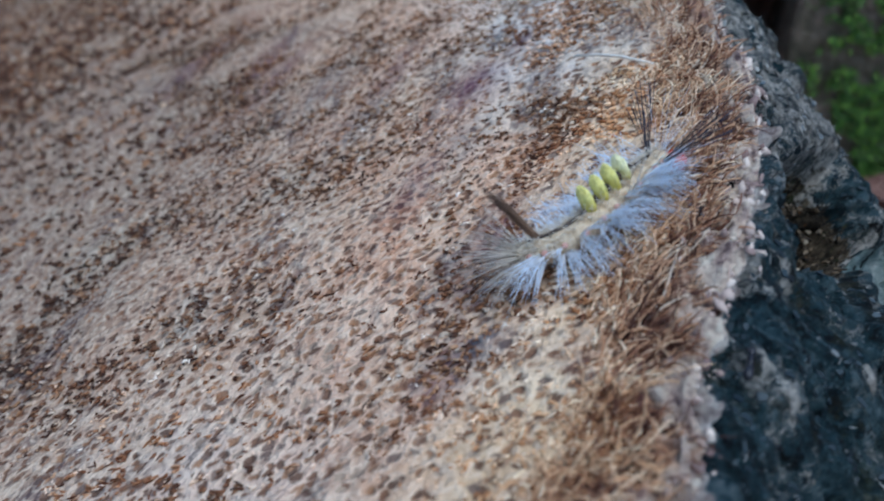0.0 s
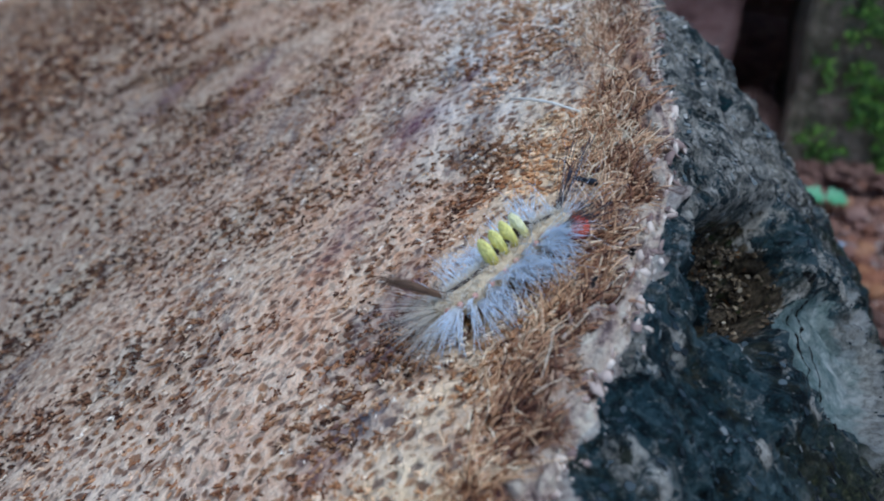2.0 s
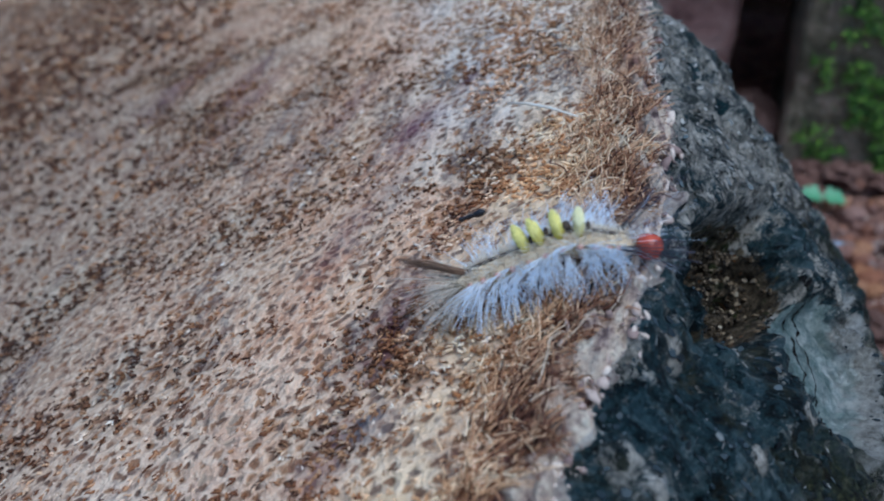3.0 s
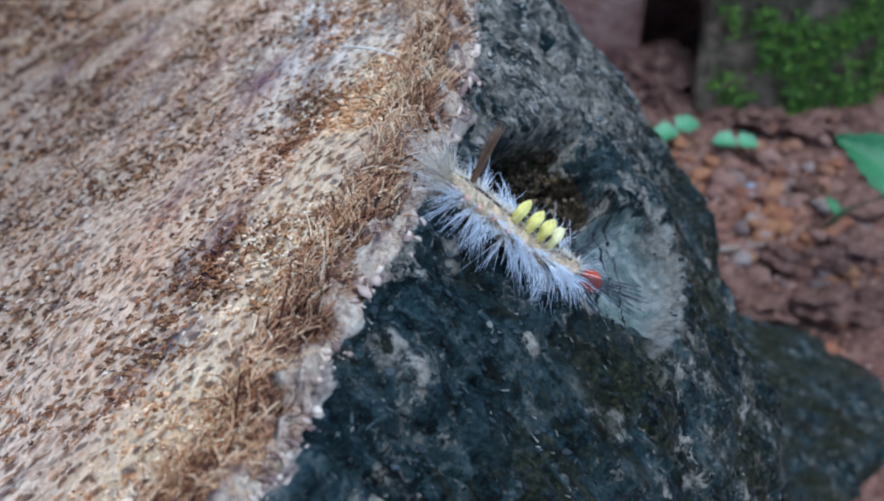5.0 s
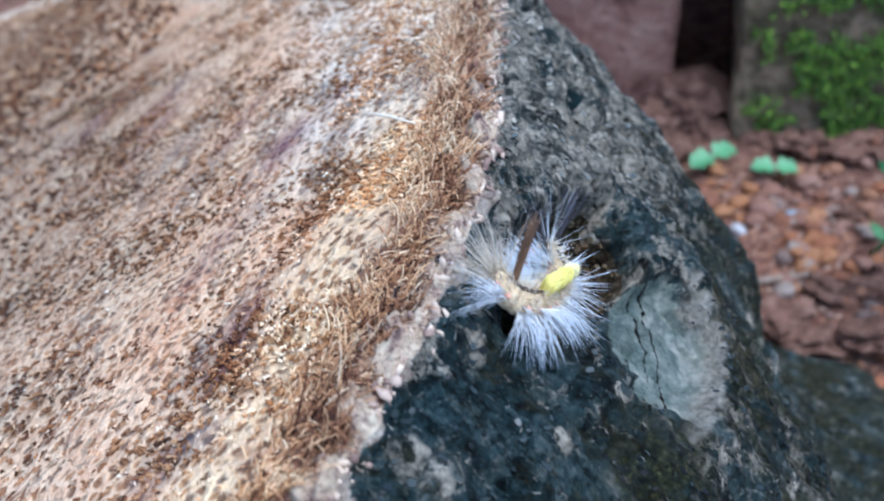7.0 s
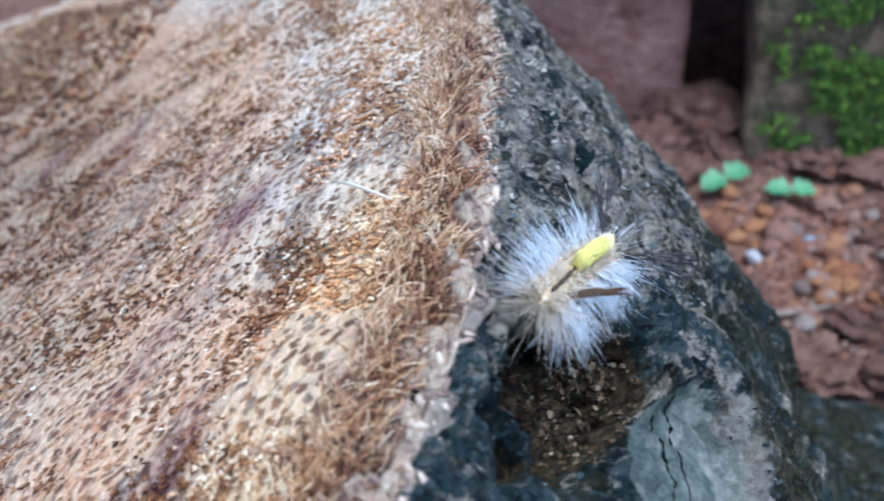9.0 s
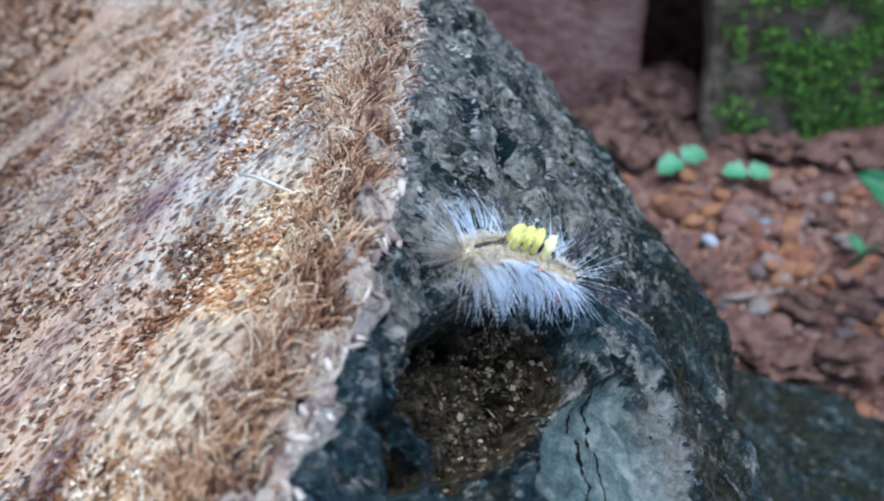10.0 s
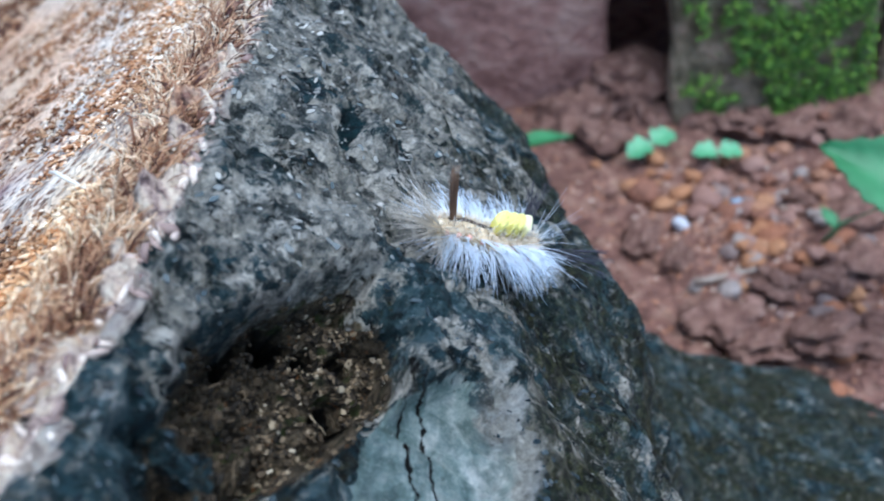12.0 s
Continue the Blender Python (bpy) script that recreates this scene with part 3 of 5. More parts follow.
def build_fibres(stump):
    rnd = random.Random(5)
    strands, tones, golds = [], [], []
    for _ in range(10500):
        s = rnd.uniform(-0.045, 0.30)
        (x, y), n = rim_at(s)
        edge = 0.75 * lip_width(s)
        width = 0.0115 + 0.006 * noise.noise((s * 45, 0, 1)) + 0.003 * noise.noise((s * 160, 0, 4))
        inward = edge + width * rnd.random() ** 0.9 * rnd.uniform(0.75, 1.35)
        px, py = x - n[0] * inward, y - n[1] * inward
        pz = face_height(px, py, inward)
        clump = noise.noise((px * 150, py * 150, 2)) + 0.6 * noise.noise((px * 420, py * 420, 6))
        swirl = 1.5 * noise.noise((px * 75, py * 75, 2)) + 1.1 * noise.noise((px * 260, py * 260, 9)) + rnd.gauss(0, 0.38)
        a = math.atan2(n[1], n[0]) + swirl + 0.55
        part_in = min(1.3, (inward - edge) / width)
        lean = rnd.uniform(0.45, 1.0)
        way = Vector((math.cos(a) * lean, math.sin(a) * lean, rnd.uniform(0.40, 0.95) + 0.3 * math.cos(a))).normalized()
        bend = Vector((rnd.gauss(0, 1.1), rnd.gauss(0, 1.1), rnd.uniform(-1.5, -0.1)))
        length = rnd.uniform(0.0022, 0.0050) * (0.50 + 0.75 * math.sin(math.pi * min(1.0, 0.25 + 0.65 * part_in)))
        if rnd.random() < 0.05:
            length *= 1.6
        if abs((px - 0.0111) * 0.80 + (py - 0.157) * 0.60) < 0.0025 and abs((py - 0.157) * 0.80 - (px - 0.0111) * 0.60) < 0.009:
            length *= 0.35
        thick = rnd.uniform(0.00010, 0.00027)
        p, strand = Vector((px, py, pz - 0.0004)), []
        for k in range(5):
            strand.append((p.copy(), thick * (1 - 0.17 * k)))
            p += way * length / 4
            way = (way + bend * 0.26).normalized()
        strands.append(strand)
        tones.append(min(1.0, max(0.0, 0.24 - 0.05 * float(1 - smooth(0.095, 0.125, py)) + 0.48 * part_in + 0.50 * clump + rnd.gauss(0, 0.27))))
        golds.append(min(1.0, (0.8 - 0.4 * float(smooth(0.135, 0.175, py))) * golden(px, py, inward + 0.006)))
    part("fibre_fringe", joined("fibre_fringe", strands, tones, FRINGE, golds), stump, "curly brown fibres along the rim", "stuff")
    # short torn fibre ends all over the cut
    strands, tones, golds = [], [], []
    spots = [(rnd.uniform(-0.05, 0.34), 0.009 + 0.13 * rnd.random() ** 1.15) for _ in range(14000)] + [(rnd.uniform(-0.05, 0.30), rnd.uniform(0.007, 0.036)) for _ in range(6000)] + [(rnd.uniform(-0.05, 0.80), rnd.uniform(0.09, 0.40)) for _ in range(10000)] + [(None, (rnd.uniform(-0.46, -0.10), rnd.uniform(0.36, 0.93))) for _ in range(15000)]
    for s, inward in spots:
        if s is None:
            px, py = inward
            if px > -0.03 - (py - 0.36) * 0.62 or px < -0.50 + max(0.0, py - 0.78) or face_height(px, py) < 0.012:
                continue
            inward = 0.11
            far = 3.4
        else:
            k = int(np.clip(np.searchsorted(STEPS, s), 0, len(STEPS) - 1))
            (x, y), to = RIMLINE[k], HEART - RIMLINE[k]
            to = to / np.linalg.norm(to)
            px, py = x + to[0] * inward, y + to[1] * inward
            far = 2.0 if inward > 0.14 else 1.0
        brown = 0.70 + 0.36 * noise.noise((px * 60, py * 60, 7)) + 0.4 * noise.noise((px * 260, py * 260, 3))
        # torn ends also get a darker tone further in from the rim
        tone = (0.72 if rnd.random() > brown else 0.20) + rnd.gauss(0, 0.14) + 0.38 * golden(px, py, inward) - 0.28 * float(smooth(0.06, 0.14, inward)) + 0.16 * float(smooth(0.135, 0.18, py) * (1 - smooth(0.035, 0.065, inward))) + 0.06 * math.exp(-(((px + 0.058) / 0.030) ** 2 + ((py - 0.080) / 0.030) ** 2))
        red = max(stain(px, py, PURPLE), 0)
        tone = min(1.0, max(0.0, tone * (1 - 0.6 * red)))
        if tone > 0.5 and rnd.random() < 0.55:
            continue
        a = rnd.gauss(-1.75, 0.55) + 1.2 * noise.noise((px * 50, py * 50, 5))
        for _ in range(3 if far == 1 else 2 if far == 2 else 1):
            size = rnd.uniform(0.0006, 0.0015) * far
            qx, qy = px + rnd.gauss(0, 0.0003), py + rnd.gauss(0, 0.0003)
            p = Vector((qx, qy, face_height(qx, qy, inward) - 0.0002))
            b = a + rnd.gauss(0, 0.35)
            way = Vector((math.cos(b), math.sin(b), rnd.uniform(0.25, 1.1) + 0.476 * math.cos(b))).normalized()
            r = rnd.uniform(0.00015, 0.00032) * far
            strands.append([(p, r), (p + way * size * 0.6, r * 0.9), (p + way * size + Vector((0, 0, -0.15 * size)), r * 0.35)])
            tones.append(min(1.0, max(0.0, tone + rnd.gauss(0, 0.05))))
            golds.append(golden(px, py, inward))
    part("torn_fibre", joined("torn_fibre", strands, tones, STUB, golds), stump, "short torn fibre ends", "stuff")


def plate(verts, faces, p, u, w, up, rnd, thick):
    """An irregular thin plate with a raised face and torn sides."""
    i, n = len(verts), rnd.choice((4, 5, 5, 6))
    turn = rnd.uniform(0, 6.3)
    ring = [(math.cos(turn + 6.283 * k / n) * rnd.uniform(0.6, 1.1), math.sin(turn + 6.283 * k / n) * rnd.uniform(0.6, 1.1)) for k in range(n)]
    tilt_u, tilt_w = rnd.gauss(0, 0.16), rnd.gauss(0, 0.16)
    for a, b in ring:
        verts.append(p + u * a + w * b - up * thick)
    for a, b in ring:
        verts.append(p + u * a * 0.88 + w * b * 0.88 + up * (thick + abs(tilt_u) * u.length * a + tilt_w * w.length * b))
    faces.append(tuple(i + n + k for k in range(n)))
    faces += [(i + k, i + (k + 1) % n, i + n + (k + 1) % n, i + n + k) for k in range(n)]
    return 2 * n


def build_flakes(stump, grid):
    """Loose scales, splinters and crumbs that lie on the bark and in the rotten hole."""
    rnd = random.Random(31)
    place, mask, rows = grid
    near = int(np.searchsorted(STEPS[:462], 0.27))
    deep = int(np.searchsorted(rows, 0.12))
    for name, count, material, label in (("bark_scale", 7000, SCALE, "small dark and pale bark scales"), ("splinter", 1700, SCALE, "pale splinters on the bark"), ("rotten_crumb", 2000, CRUMB, "crumbs of rotten wood in the hole")):
        verts, faces, tones, made, tries = [], [], [], 0, 0
        while made < count and tries < count * 60:
            tries += 1
            i, k = rnd.randrange(2, near), rnd.randrange(2, deep)
            pit, patch, lip, hole = (mask[key][i, k] for key in ("pit", "patch", "lip", "pit_hole"))
            inside = name == "rotten_crumb"
            if (pit < 0.5 or hole > 0.15) if inside else (pit > 0.35 or patch > 0.3 or lip > 0.4):
                continue
            p = Vector(place[i, k]) + Vector((rnd.gauss(0, 0.0003), 0, 0))
            along, below = Vector(place[i + 1, k] - place[i - 1, k]), Vector(place[i, k + 1] - place[i, k - 1])
            up = below.cross(along).normalized()
            if up.z < 0:
                up = -up
            clump = noise.noise(p * 160) + 0.5 * noise.noise(p * 420)
            if not inside and clump < rnd.uniform(-0.55, 0.45):
                continue
            below.normalize()
            side = up.cross(below)
            a = rnd.gauss(0, 1.6 if inside else 0.75)
            u = below * math.cos(a) + side * math.sin(a)
            w = up.cross(u)
            crust_shading = mask["crust_shading"][i, k]
            if name == "splinter":
                long, wide, thick = rnd.uniform(0.0003, 0.0010), rnd.uniform(0.00005, 0.00011), 0.00006
                tone = rnd.uniform(0.50, 0.82) + 0.1 * (crust_shading - 0.5)
            elif inside:
                long = rnd.uniform(0.00022, 0.0008)
                wide, thick = long * rnd.uniform(0.35, 0.8), 0.00016
                # crumbs near the upper edge get a darker tone that paints its shade
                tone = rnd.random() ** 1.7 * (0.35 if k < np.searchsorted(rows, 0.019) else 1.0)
            else:
                long = 0.00024 + 0.00085 * rnd.random() ** 2.4
                wide, thick = long * rnd.uniform(0.3, 0.75), rnd.uniform(0.00005, 0.00014)
                tone = min(0.80, 0.10 + 0.62 * crust_shading + 0.25 * clump + rnd.gauss(0, 0.11)) - 0.3 * mask["moss"][i, k]
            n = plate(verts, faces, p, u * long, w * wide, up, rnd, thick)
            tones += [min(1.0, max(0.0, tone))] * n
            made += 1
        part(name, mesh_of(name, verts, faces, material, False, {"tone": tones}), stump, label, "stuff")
    # thin dead roots hanging in the hole
    strands = []
    while len(strands) < 26:
        i, k = rnd.randrange(2, near), rnd.randrange(2, deep)
        if mask["pit"][i, k] < 0.8:
            continue
        p, way, root = Vector(place[i, k]) + Vector((0.0004, -0.0004, 0.0006)), Vector((rnd.gauss(0.3, 0.5), rnd.gauss(-0.9, 0.4), rnd.gauss(-0.2, 0.4))).normalized(), []
        for q in range(6):
            root.append((p.copy(), 0.00013 * (1 - 0.12 * q)))
            p += way * rnd.uniform(0.0004, 0.0011)
            way = (way + Vector((rnd.gauss(0, 0.35), rnd.gauss(0, 0.35), rnd.gauss(0, 0.35)))).normalized()
        strands.append(root)
    part("dead_root", joined("dead_root", strands, [rnd.uniform(0.3, 0.9) for _ in strands], CRUMB, [0.0] * len(strands), 5), stump, "thin dead roots in the hole", "stuff")


# ---- the ground ----
def ground_height(x, y):
    r = math.hypot(x - 0.2, y - 0.45)
    fade = 1.0 if r < 2 else 2.0 / r
    return fade * (0.006 * fbm(x, y, 0, 14, 3) + 0.0045 * fbm(x, y, 4, 55, 3))


def build_ground():
    rings = np.r_[0.0, np.geomspace(0.012, 0.6, 90), np.geomspace(0.65, 600, 60)]
    turns, verts, faces = 150, [], []
    for r in rings[1:]:
        for k in range(turns):
            a = 2 * math.pi * k / turns
            x, y = 0.2 + r * math.cos(a), 0.45 + r * math.sin(a)
            verts.append((x, y, ground_height(x, y)))
    n = len(rings) - 1
    for i in range(n - 1):
        for k in range(turns):
            j = (k + 1) % turns
            faces.append((i * turns + k, (i + 1) * turns + k, (i + 1) * turns + j, i * turns + j))
    verts.append((0.2, 0.45, ground_height(0.2, 0.45)))
    for k in range(turns):
        faces.append((len(verts) - 1, k, (k + 1) % turns))
    tagged(new("ground", mesh_of("ground", verts, faces, SOIL)), "bare reddish-brown soil with gravel", "ground", kind="structure")


build_ground()
STUMP, GRID = build_stump()
build_fibres(STUMP)
SCALE = toned("bark_scale", ((0.0, (0.003, 0.006, 0.008)), (0.25, (0.022, 0.036, 0.044)), (0.5, (0.090, 0.112, 0.118)), (0.72, (0.30, 0.29, 0.26)), (1.0, (0.76, 0.71, 0.62))), 0.55)
CRUMB = toned("rotten_crumb", ((0.0, (0.010, 0.007, 0.004)), (0.4, (0.085, 0.058, 0.032)), (0.7, (0.17, 0.12, 0.07)), (0.9, (0.28, 0.215, 0.135)), (1.0, (0.46, 0.39, 0.28))), 0.8)
build_flakes(STUMP, GRID)


def build_rim_crumbs(stump):
    """Pale crumbs of the dry bark edge along the rim."""
    rnd = random.Random(77)
    bm = bmesh.new()
    bmesh.ops.create_icosphere(bm, subdivisions=1, radius=1.0)
    ball = [v.co.copy() for v in bm.verts]
    tri = [[v.index for v in f.verts] for f in bm.faces]
    bm.free()
    verts, faces = [], []
    for _ in range(2000):
        s = rnd.uniform(-0.03, 0.20)
        if noise.noise((s * 210, 0, 3)) < rnd.uniform(-0.7, 0.25):
            continue
        (x, y), n = rim_at(s)
        edge = lip_width(s)
        inward = rnd.triangular(-0.0022, edge + 0.0008, 0.25 * edge)
        size = 0.00012 + 0.00062 * rnd.random() ** 3 * (1.25 if s < 0.09 else 0.85)
        px, py = x - n[0] * inward, y - n[1] * inward
        pz = face_height(px, py, max(0.0, inward)) + min(0.0, inward) * 0.8 + 0.0001
        spin = Euler((rnd.uniform(0, 6.3), rnd.uniform(0, 6.3), rnd.uniform(0, 6.3))).to_matrix()
        scale = Vector((size * rnd.uniform(0.9, 2.4), size, size * rnd.uniform(0.25, 0.7)))
        k, seed = len(verts), rnd.uniform(0, 90)
        for d in ball:
            r = 1 + 0.75 * noise.noise(d * 1.4 + Vector((seed, 0, 0)))
            verts.append(Vector((px, py, pz)) + spin @ Vector((d.x * scale.x, d.y * scale.y, d.z * scale.z)) * r)
        faces += [tuple(k + q for q in f) for f in tri]
    part("rim_crumb", mesh_of("rim_crumb", verts, faces, CRUMBLE, True), stump, "pale crumbs of dry bark along the rim", "stuff")


build_rim_crumbs(STUMP)


# ---- the yard behind the stump ----
LATERITE = mottled("laterite", (0.13, 0.062, 0.052), (0.33, 0.18, 0.15), 38, 0.9, 0.003, 0.3, (0.44, 0.29, 0.24))
DAMP = mottled("damp_stone", (0.050, 0.044, 0.024), (0.155, 0.125, 0.080), 70, 0.85, 0.003, 0.3, (0.30, 0.22, 0.16))
MOSS = fibre_material("moss_leaf", ((0.0, (0.016, 0.040, 0.007)), (0.45, (0.045, 0.110, 0.012)), (0.8, (0.10, 0.23, 0.020)), (1.0, (0.30, 0.48, 0.06))), 0.6)
LEAF = mottled("seedling_leaf", (0.055, 0.23, 0.10), (0.16, 0.43, 0.22), 3, 0.5, 0.0, 0.5)
STALK = mottled("pale_stalk", (0.30, 0.34, 0.20), (0.46, 0.48, 0.34), 300, 0.5)
TWIG = mottled("dry_twig", (0.24, 0.17, 0.13), (0.44, 0.36, 0.30), 260, 0.8, 0.0006)
STRAW = mottled("pale_straw", (0.78, 0.70, 0.56), (0.92, 0.87, 0.76), 500, 0.5)


def stone_material():
    m = Nodes("gravel_stone", 0.75)
    r = m.random()
    col = m.ramp(r, (0.0, (0.17, 0.08, 0.06)), (0.22, (0.36, 0.145, 0.075)), (0.42, (0.47, 0.23, 0.11)), (0.60, (0.29, 0.15, 0.115)), (0.76, (0.36, 0.21, 0.165)), (0.90, (0.24, 0.18, 0.165)), (1.0, (0.44, 0.37, 0.33)))
    n = m.noise(2.2, 5, 0.65)
    m.bump(n, 0.0012)
    return m.done(m.mix(1.0, col, m.ramp(n, (0.3, 0.65), (0.7, 1.1)), "MULTIPLY"), 0.75, 0.35)


def grit_material():
    m = Nodes("grit", 0.85)
    return m.done(m.ramp(m.island(), (0.0, (0.10, 0.048, 0.036)), (0.45, (0.26, 0.13, 0.095)), (0.75, (0.44, 0.21, 0.12)), (1.0, (0.54, 0.41, 0.34))), 0.85, 0.3)


STONE, GRIT = stone_material(), grit_material()
WHITE_STONE = mottled("pale_stone", (0.36, 0.36, 0.40), (0.58, 0.58, 0.62), 2.5, 0.6)
BLUE_STONE = mottled("blue_grey_stone", (0.20, 0.27, 0.36), (0.38, 0.46, 0.56), 2.5, 0.5)
CLOD = mottled("soil_clod", (0.10, 0.052, 0.042), (0.23, 0.125, 0.097), 2.4, 0.95, 0.0025, 0.2, (0.33, 0.205, 0.16))
WEED = mottled("weed_leaf", (0.022, 0.13, 0.042), (0.055, 0.23, 0.085), 3, 0.5, 0.0, 0.5)


def rock_mesh(name, seed, material, detail=2, uneven=0.45, flat=0.75, crumbly=0.0):
    bm = bmesh.new()
    bmesh.ops.create_icosphere(bm, subdivisions=detail, radius=1.0)
    for v in bm.verts:
        d = v.co.normalized()
        v.co = d * (1 + uneven * noise.noise(d * 1.3 + Vector((seed, 0, 0))) + 0.5 * uneven * noise.noise(d * 3.1 + Vector((0, seed, 0))) + crumbly * noise.noise(d * 9.0 + Vector((0, 0, seed))))
        v.co.z *= flat
    me = bpy.data.meshes.new(name)
    bm.to_mesh(me)
    bm.free()
    me.polygons.foreach_set("use_smooth", np.ones(len(me.polygons), dtype=bool))
    me.materials.append(material)
    return me


def stone(name, mesh, x, y, size, rnd, label, category, group, sink=0.25):
    ob = new(name, mesh)
    ob.matrix_world = Matrix.LocRotScale((x, y, ground_height(x, y) + size * (0.72 - sink)), Euler((rnd.uniform(-0.4, 0.4), rnd.uniform(-0.4, 0.4), rnd.uniform(0, 6.3))), (size * rnd.uniform(0.85, 1.3), size, size * rnd.uniform(0.75, 1.05)))
    return tagged(ob, label, category, group)


def moss_leaves(rnd, width, count, front, top):
    """Tiny leaves in uneven clumps over the front of a block."""
    verts, faces = [], []
    while len(faces) < count * 2:
        x, z = rnd.uniform(-width / 2, width / 2), rnd.uniform(0.006, top)
        thick = 1.5 * noise.noise((x * 38, z * 38, 3)) + 0.9 * noise.noise((x * 120, z * 120, 5)) + 0.75 * min(0.5, x * 22 + 0.60) - 0.02
        if thick < rnd.uniform(-0.18, 0.22):
            continue
        p = Vector((x, front - rnd.uniform(0.0, 0.006), z))
        size = rnd.uniform(0.0011, 0.0028)
        a = rnd.uniform(0, 6.3)
        u = Vector((math.cos(a), -0.45 + rnd.gauss(0, 0.25), math.sin(a))).normalized() * size
        w = u.cross(Vector((rnd.gauss(0, 0.3), -1, rnd.gauss(0.5, 0.4)))).normalized() * size * 0.45
        i = len(verts)
        verts += [p, p + u * 0.5 + w, p + u, p + u * 0.5 - w]
        faces += [(i, i + 1, i + 2), (i, i + 2, i + 3)]
    return mesh_of("moss", verts, faces, MOSS, False)


def build_blocks():
    rnd = random.Random(3)
    spots = (("reddish-brown laterite block standing in the soil", 0.072, 0.678, 0.215, -6, LATERITE), ("damp laterite block overgrown with green moss", 0.2565, 0.6165, 0.127, 2, DAMP), ("dark damp laterite block beside the mossy one", 0.392, 0.618, 0.125, -3, DAMP))
    for k, (label, x, y, w, turn, mat) in enumerate(spots):
        b = new("stone_block", box_mesh("stone_block", (w, 0.13, 0.20), mat, 0.008, 14, 0.004, 24, x * 9))
        b.matrix_world = pose(x, y, -0.012, 0, 0, turn)
        if k == 1:
            for q in b.data.vertices:
                if q.co.x < 0:
                    q.co.x += 0.30 * (q.co.y + 0.065)
        tagged(b, label, "stone block", "row of blocks")
        if k == 1:
            part("moss", moss_leaves(rnd, w - 0.010, 13000, -0.0655, 0.20), b, "bright green moss", "stuff")
    # unseen slab added over the blocks to keep the gap between them dark
    top = new("wall_back", box_mesh("wall_back", (0.95, 0.30, 0.30), LATERITE, 0.01, 10, 0.006, 12, 4.0))
    top.matrix_world = pose(0.44, 0.735, 0.16, 0, 0, 0)
    tagged(top, "rough laterite slab added unseen over the blocks to shade the gap", "wall", kind="structure")
    # earth bank added to block light behind the gap and close the yard
    verts, faces, nx, ny = [], [], 90, 16
    for i in range(nx + 1):
        for j in range(ny + 1):
            x, u = -2.6 + 6.0 * i / nx, j / ny
            y = 0.84 + 0.45 * float(smooth(0.0, -0.3, x)) + 0.45 * u + 0.03 * fbm(x, u, 0, 5, 3)
            z = -0.03 + 0.75 * u ** 0.8 + 0.03 * fbm(x, u, 2, 6, 3)
            verts.append((x, y, z))
    for i in range(nx):
        for j in range(ny):
            a = i * (ny + 1) + j
            faces.append((a, a + ny + 1, a + ny + 2, a + 1))
    tagged(new("earth_bank", mesh_of("earth_bank", verts, faces, SOIL)), "reddish earth bank added behind the blocks to stop light in the gap", "bank", kind="structure")


def leaf_mesh(name, outline, fold=0.25, curl=0.3, material=None):
    """A leaf along x with a midrib, built of strips across; outline: half widths at even steps."""
    n, verts, faces = len(outline), [], []
    for i, w in enumerate(outline):
        x = i / (n - 1)
        z = -curl * x * x * 0.4
        for k in (-1, -0.5, 0, 0.5, 1):
            verts.append((x, k * w, z + fold * abs(k) * w - 0.06 * (k == 0)))
    for i in range(n - 1):
        for k in range(4):
            a = i * 5 + k
            faces.append((a, a + 5, a + 6, a + 1))
    m = len(verts)
    verts += [(x, y, z - 0.02) for x, y, z in verts]
    faces += [tuple(m + q for q in reversed(f)) for f in faces]
    return mesh_of(name, verts, faces, material or LEAF)


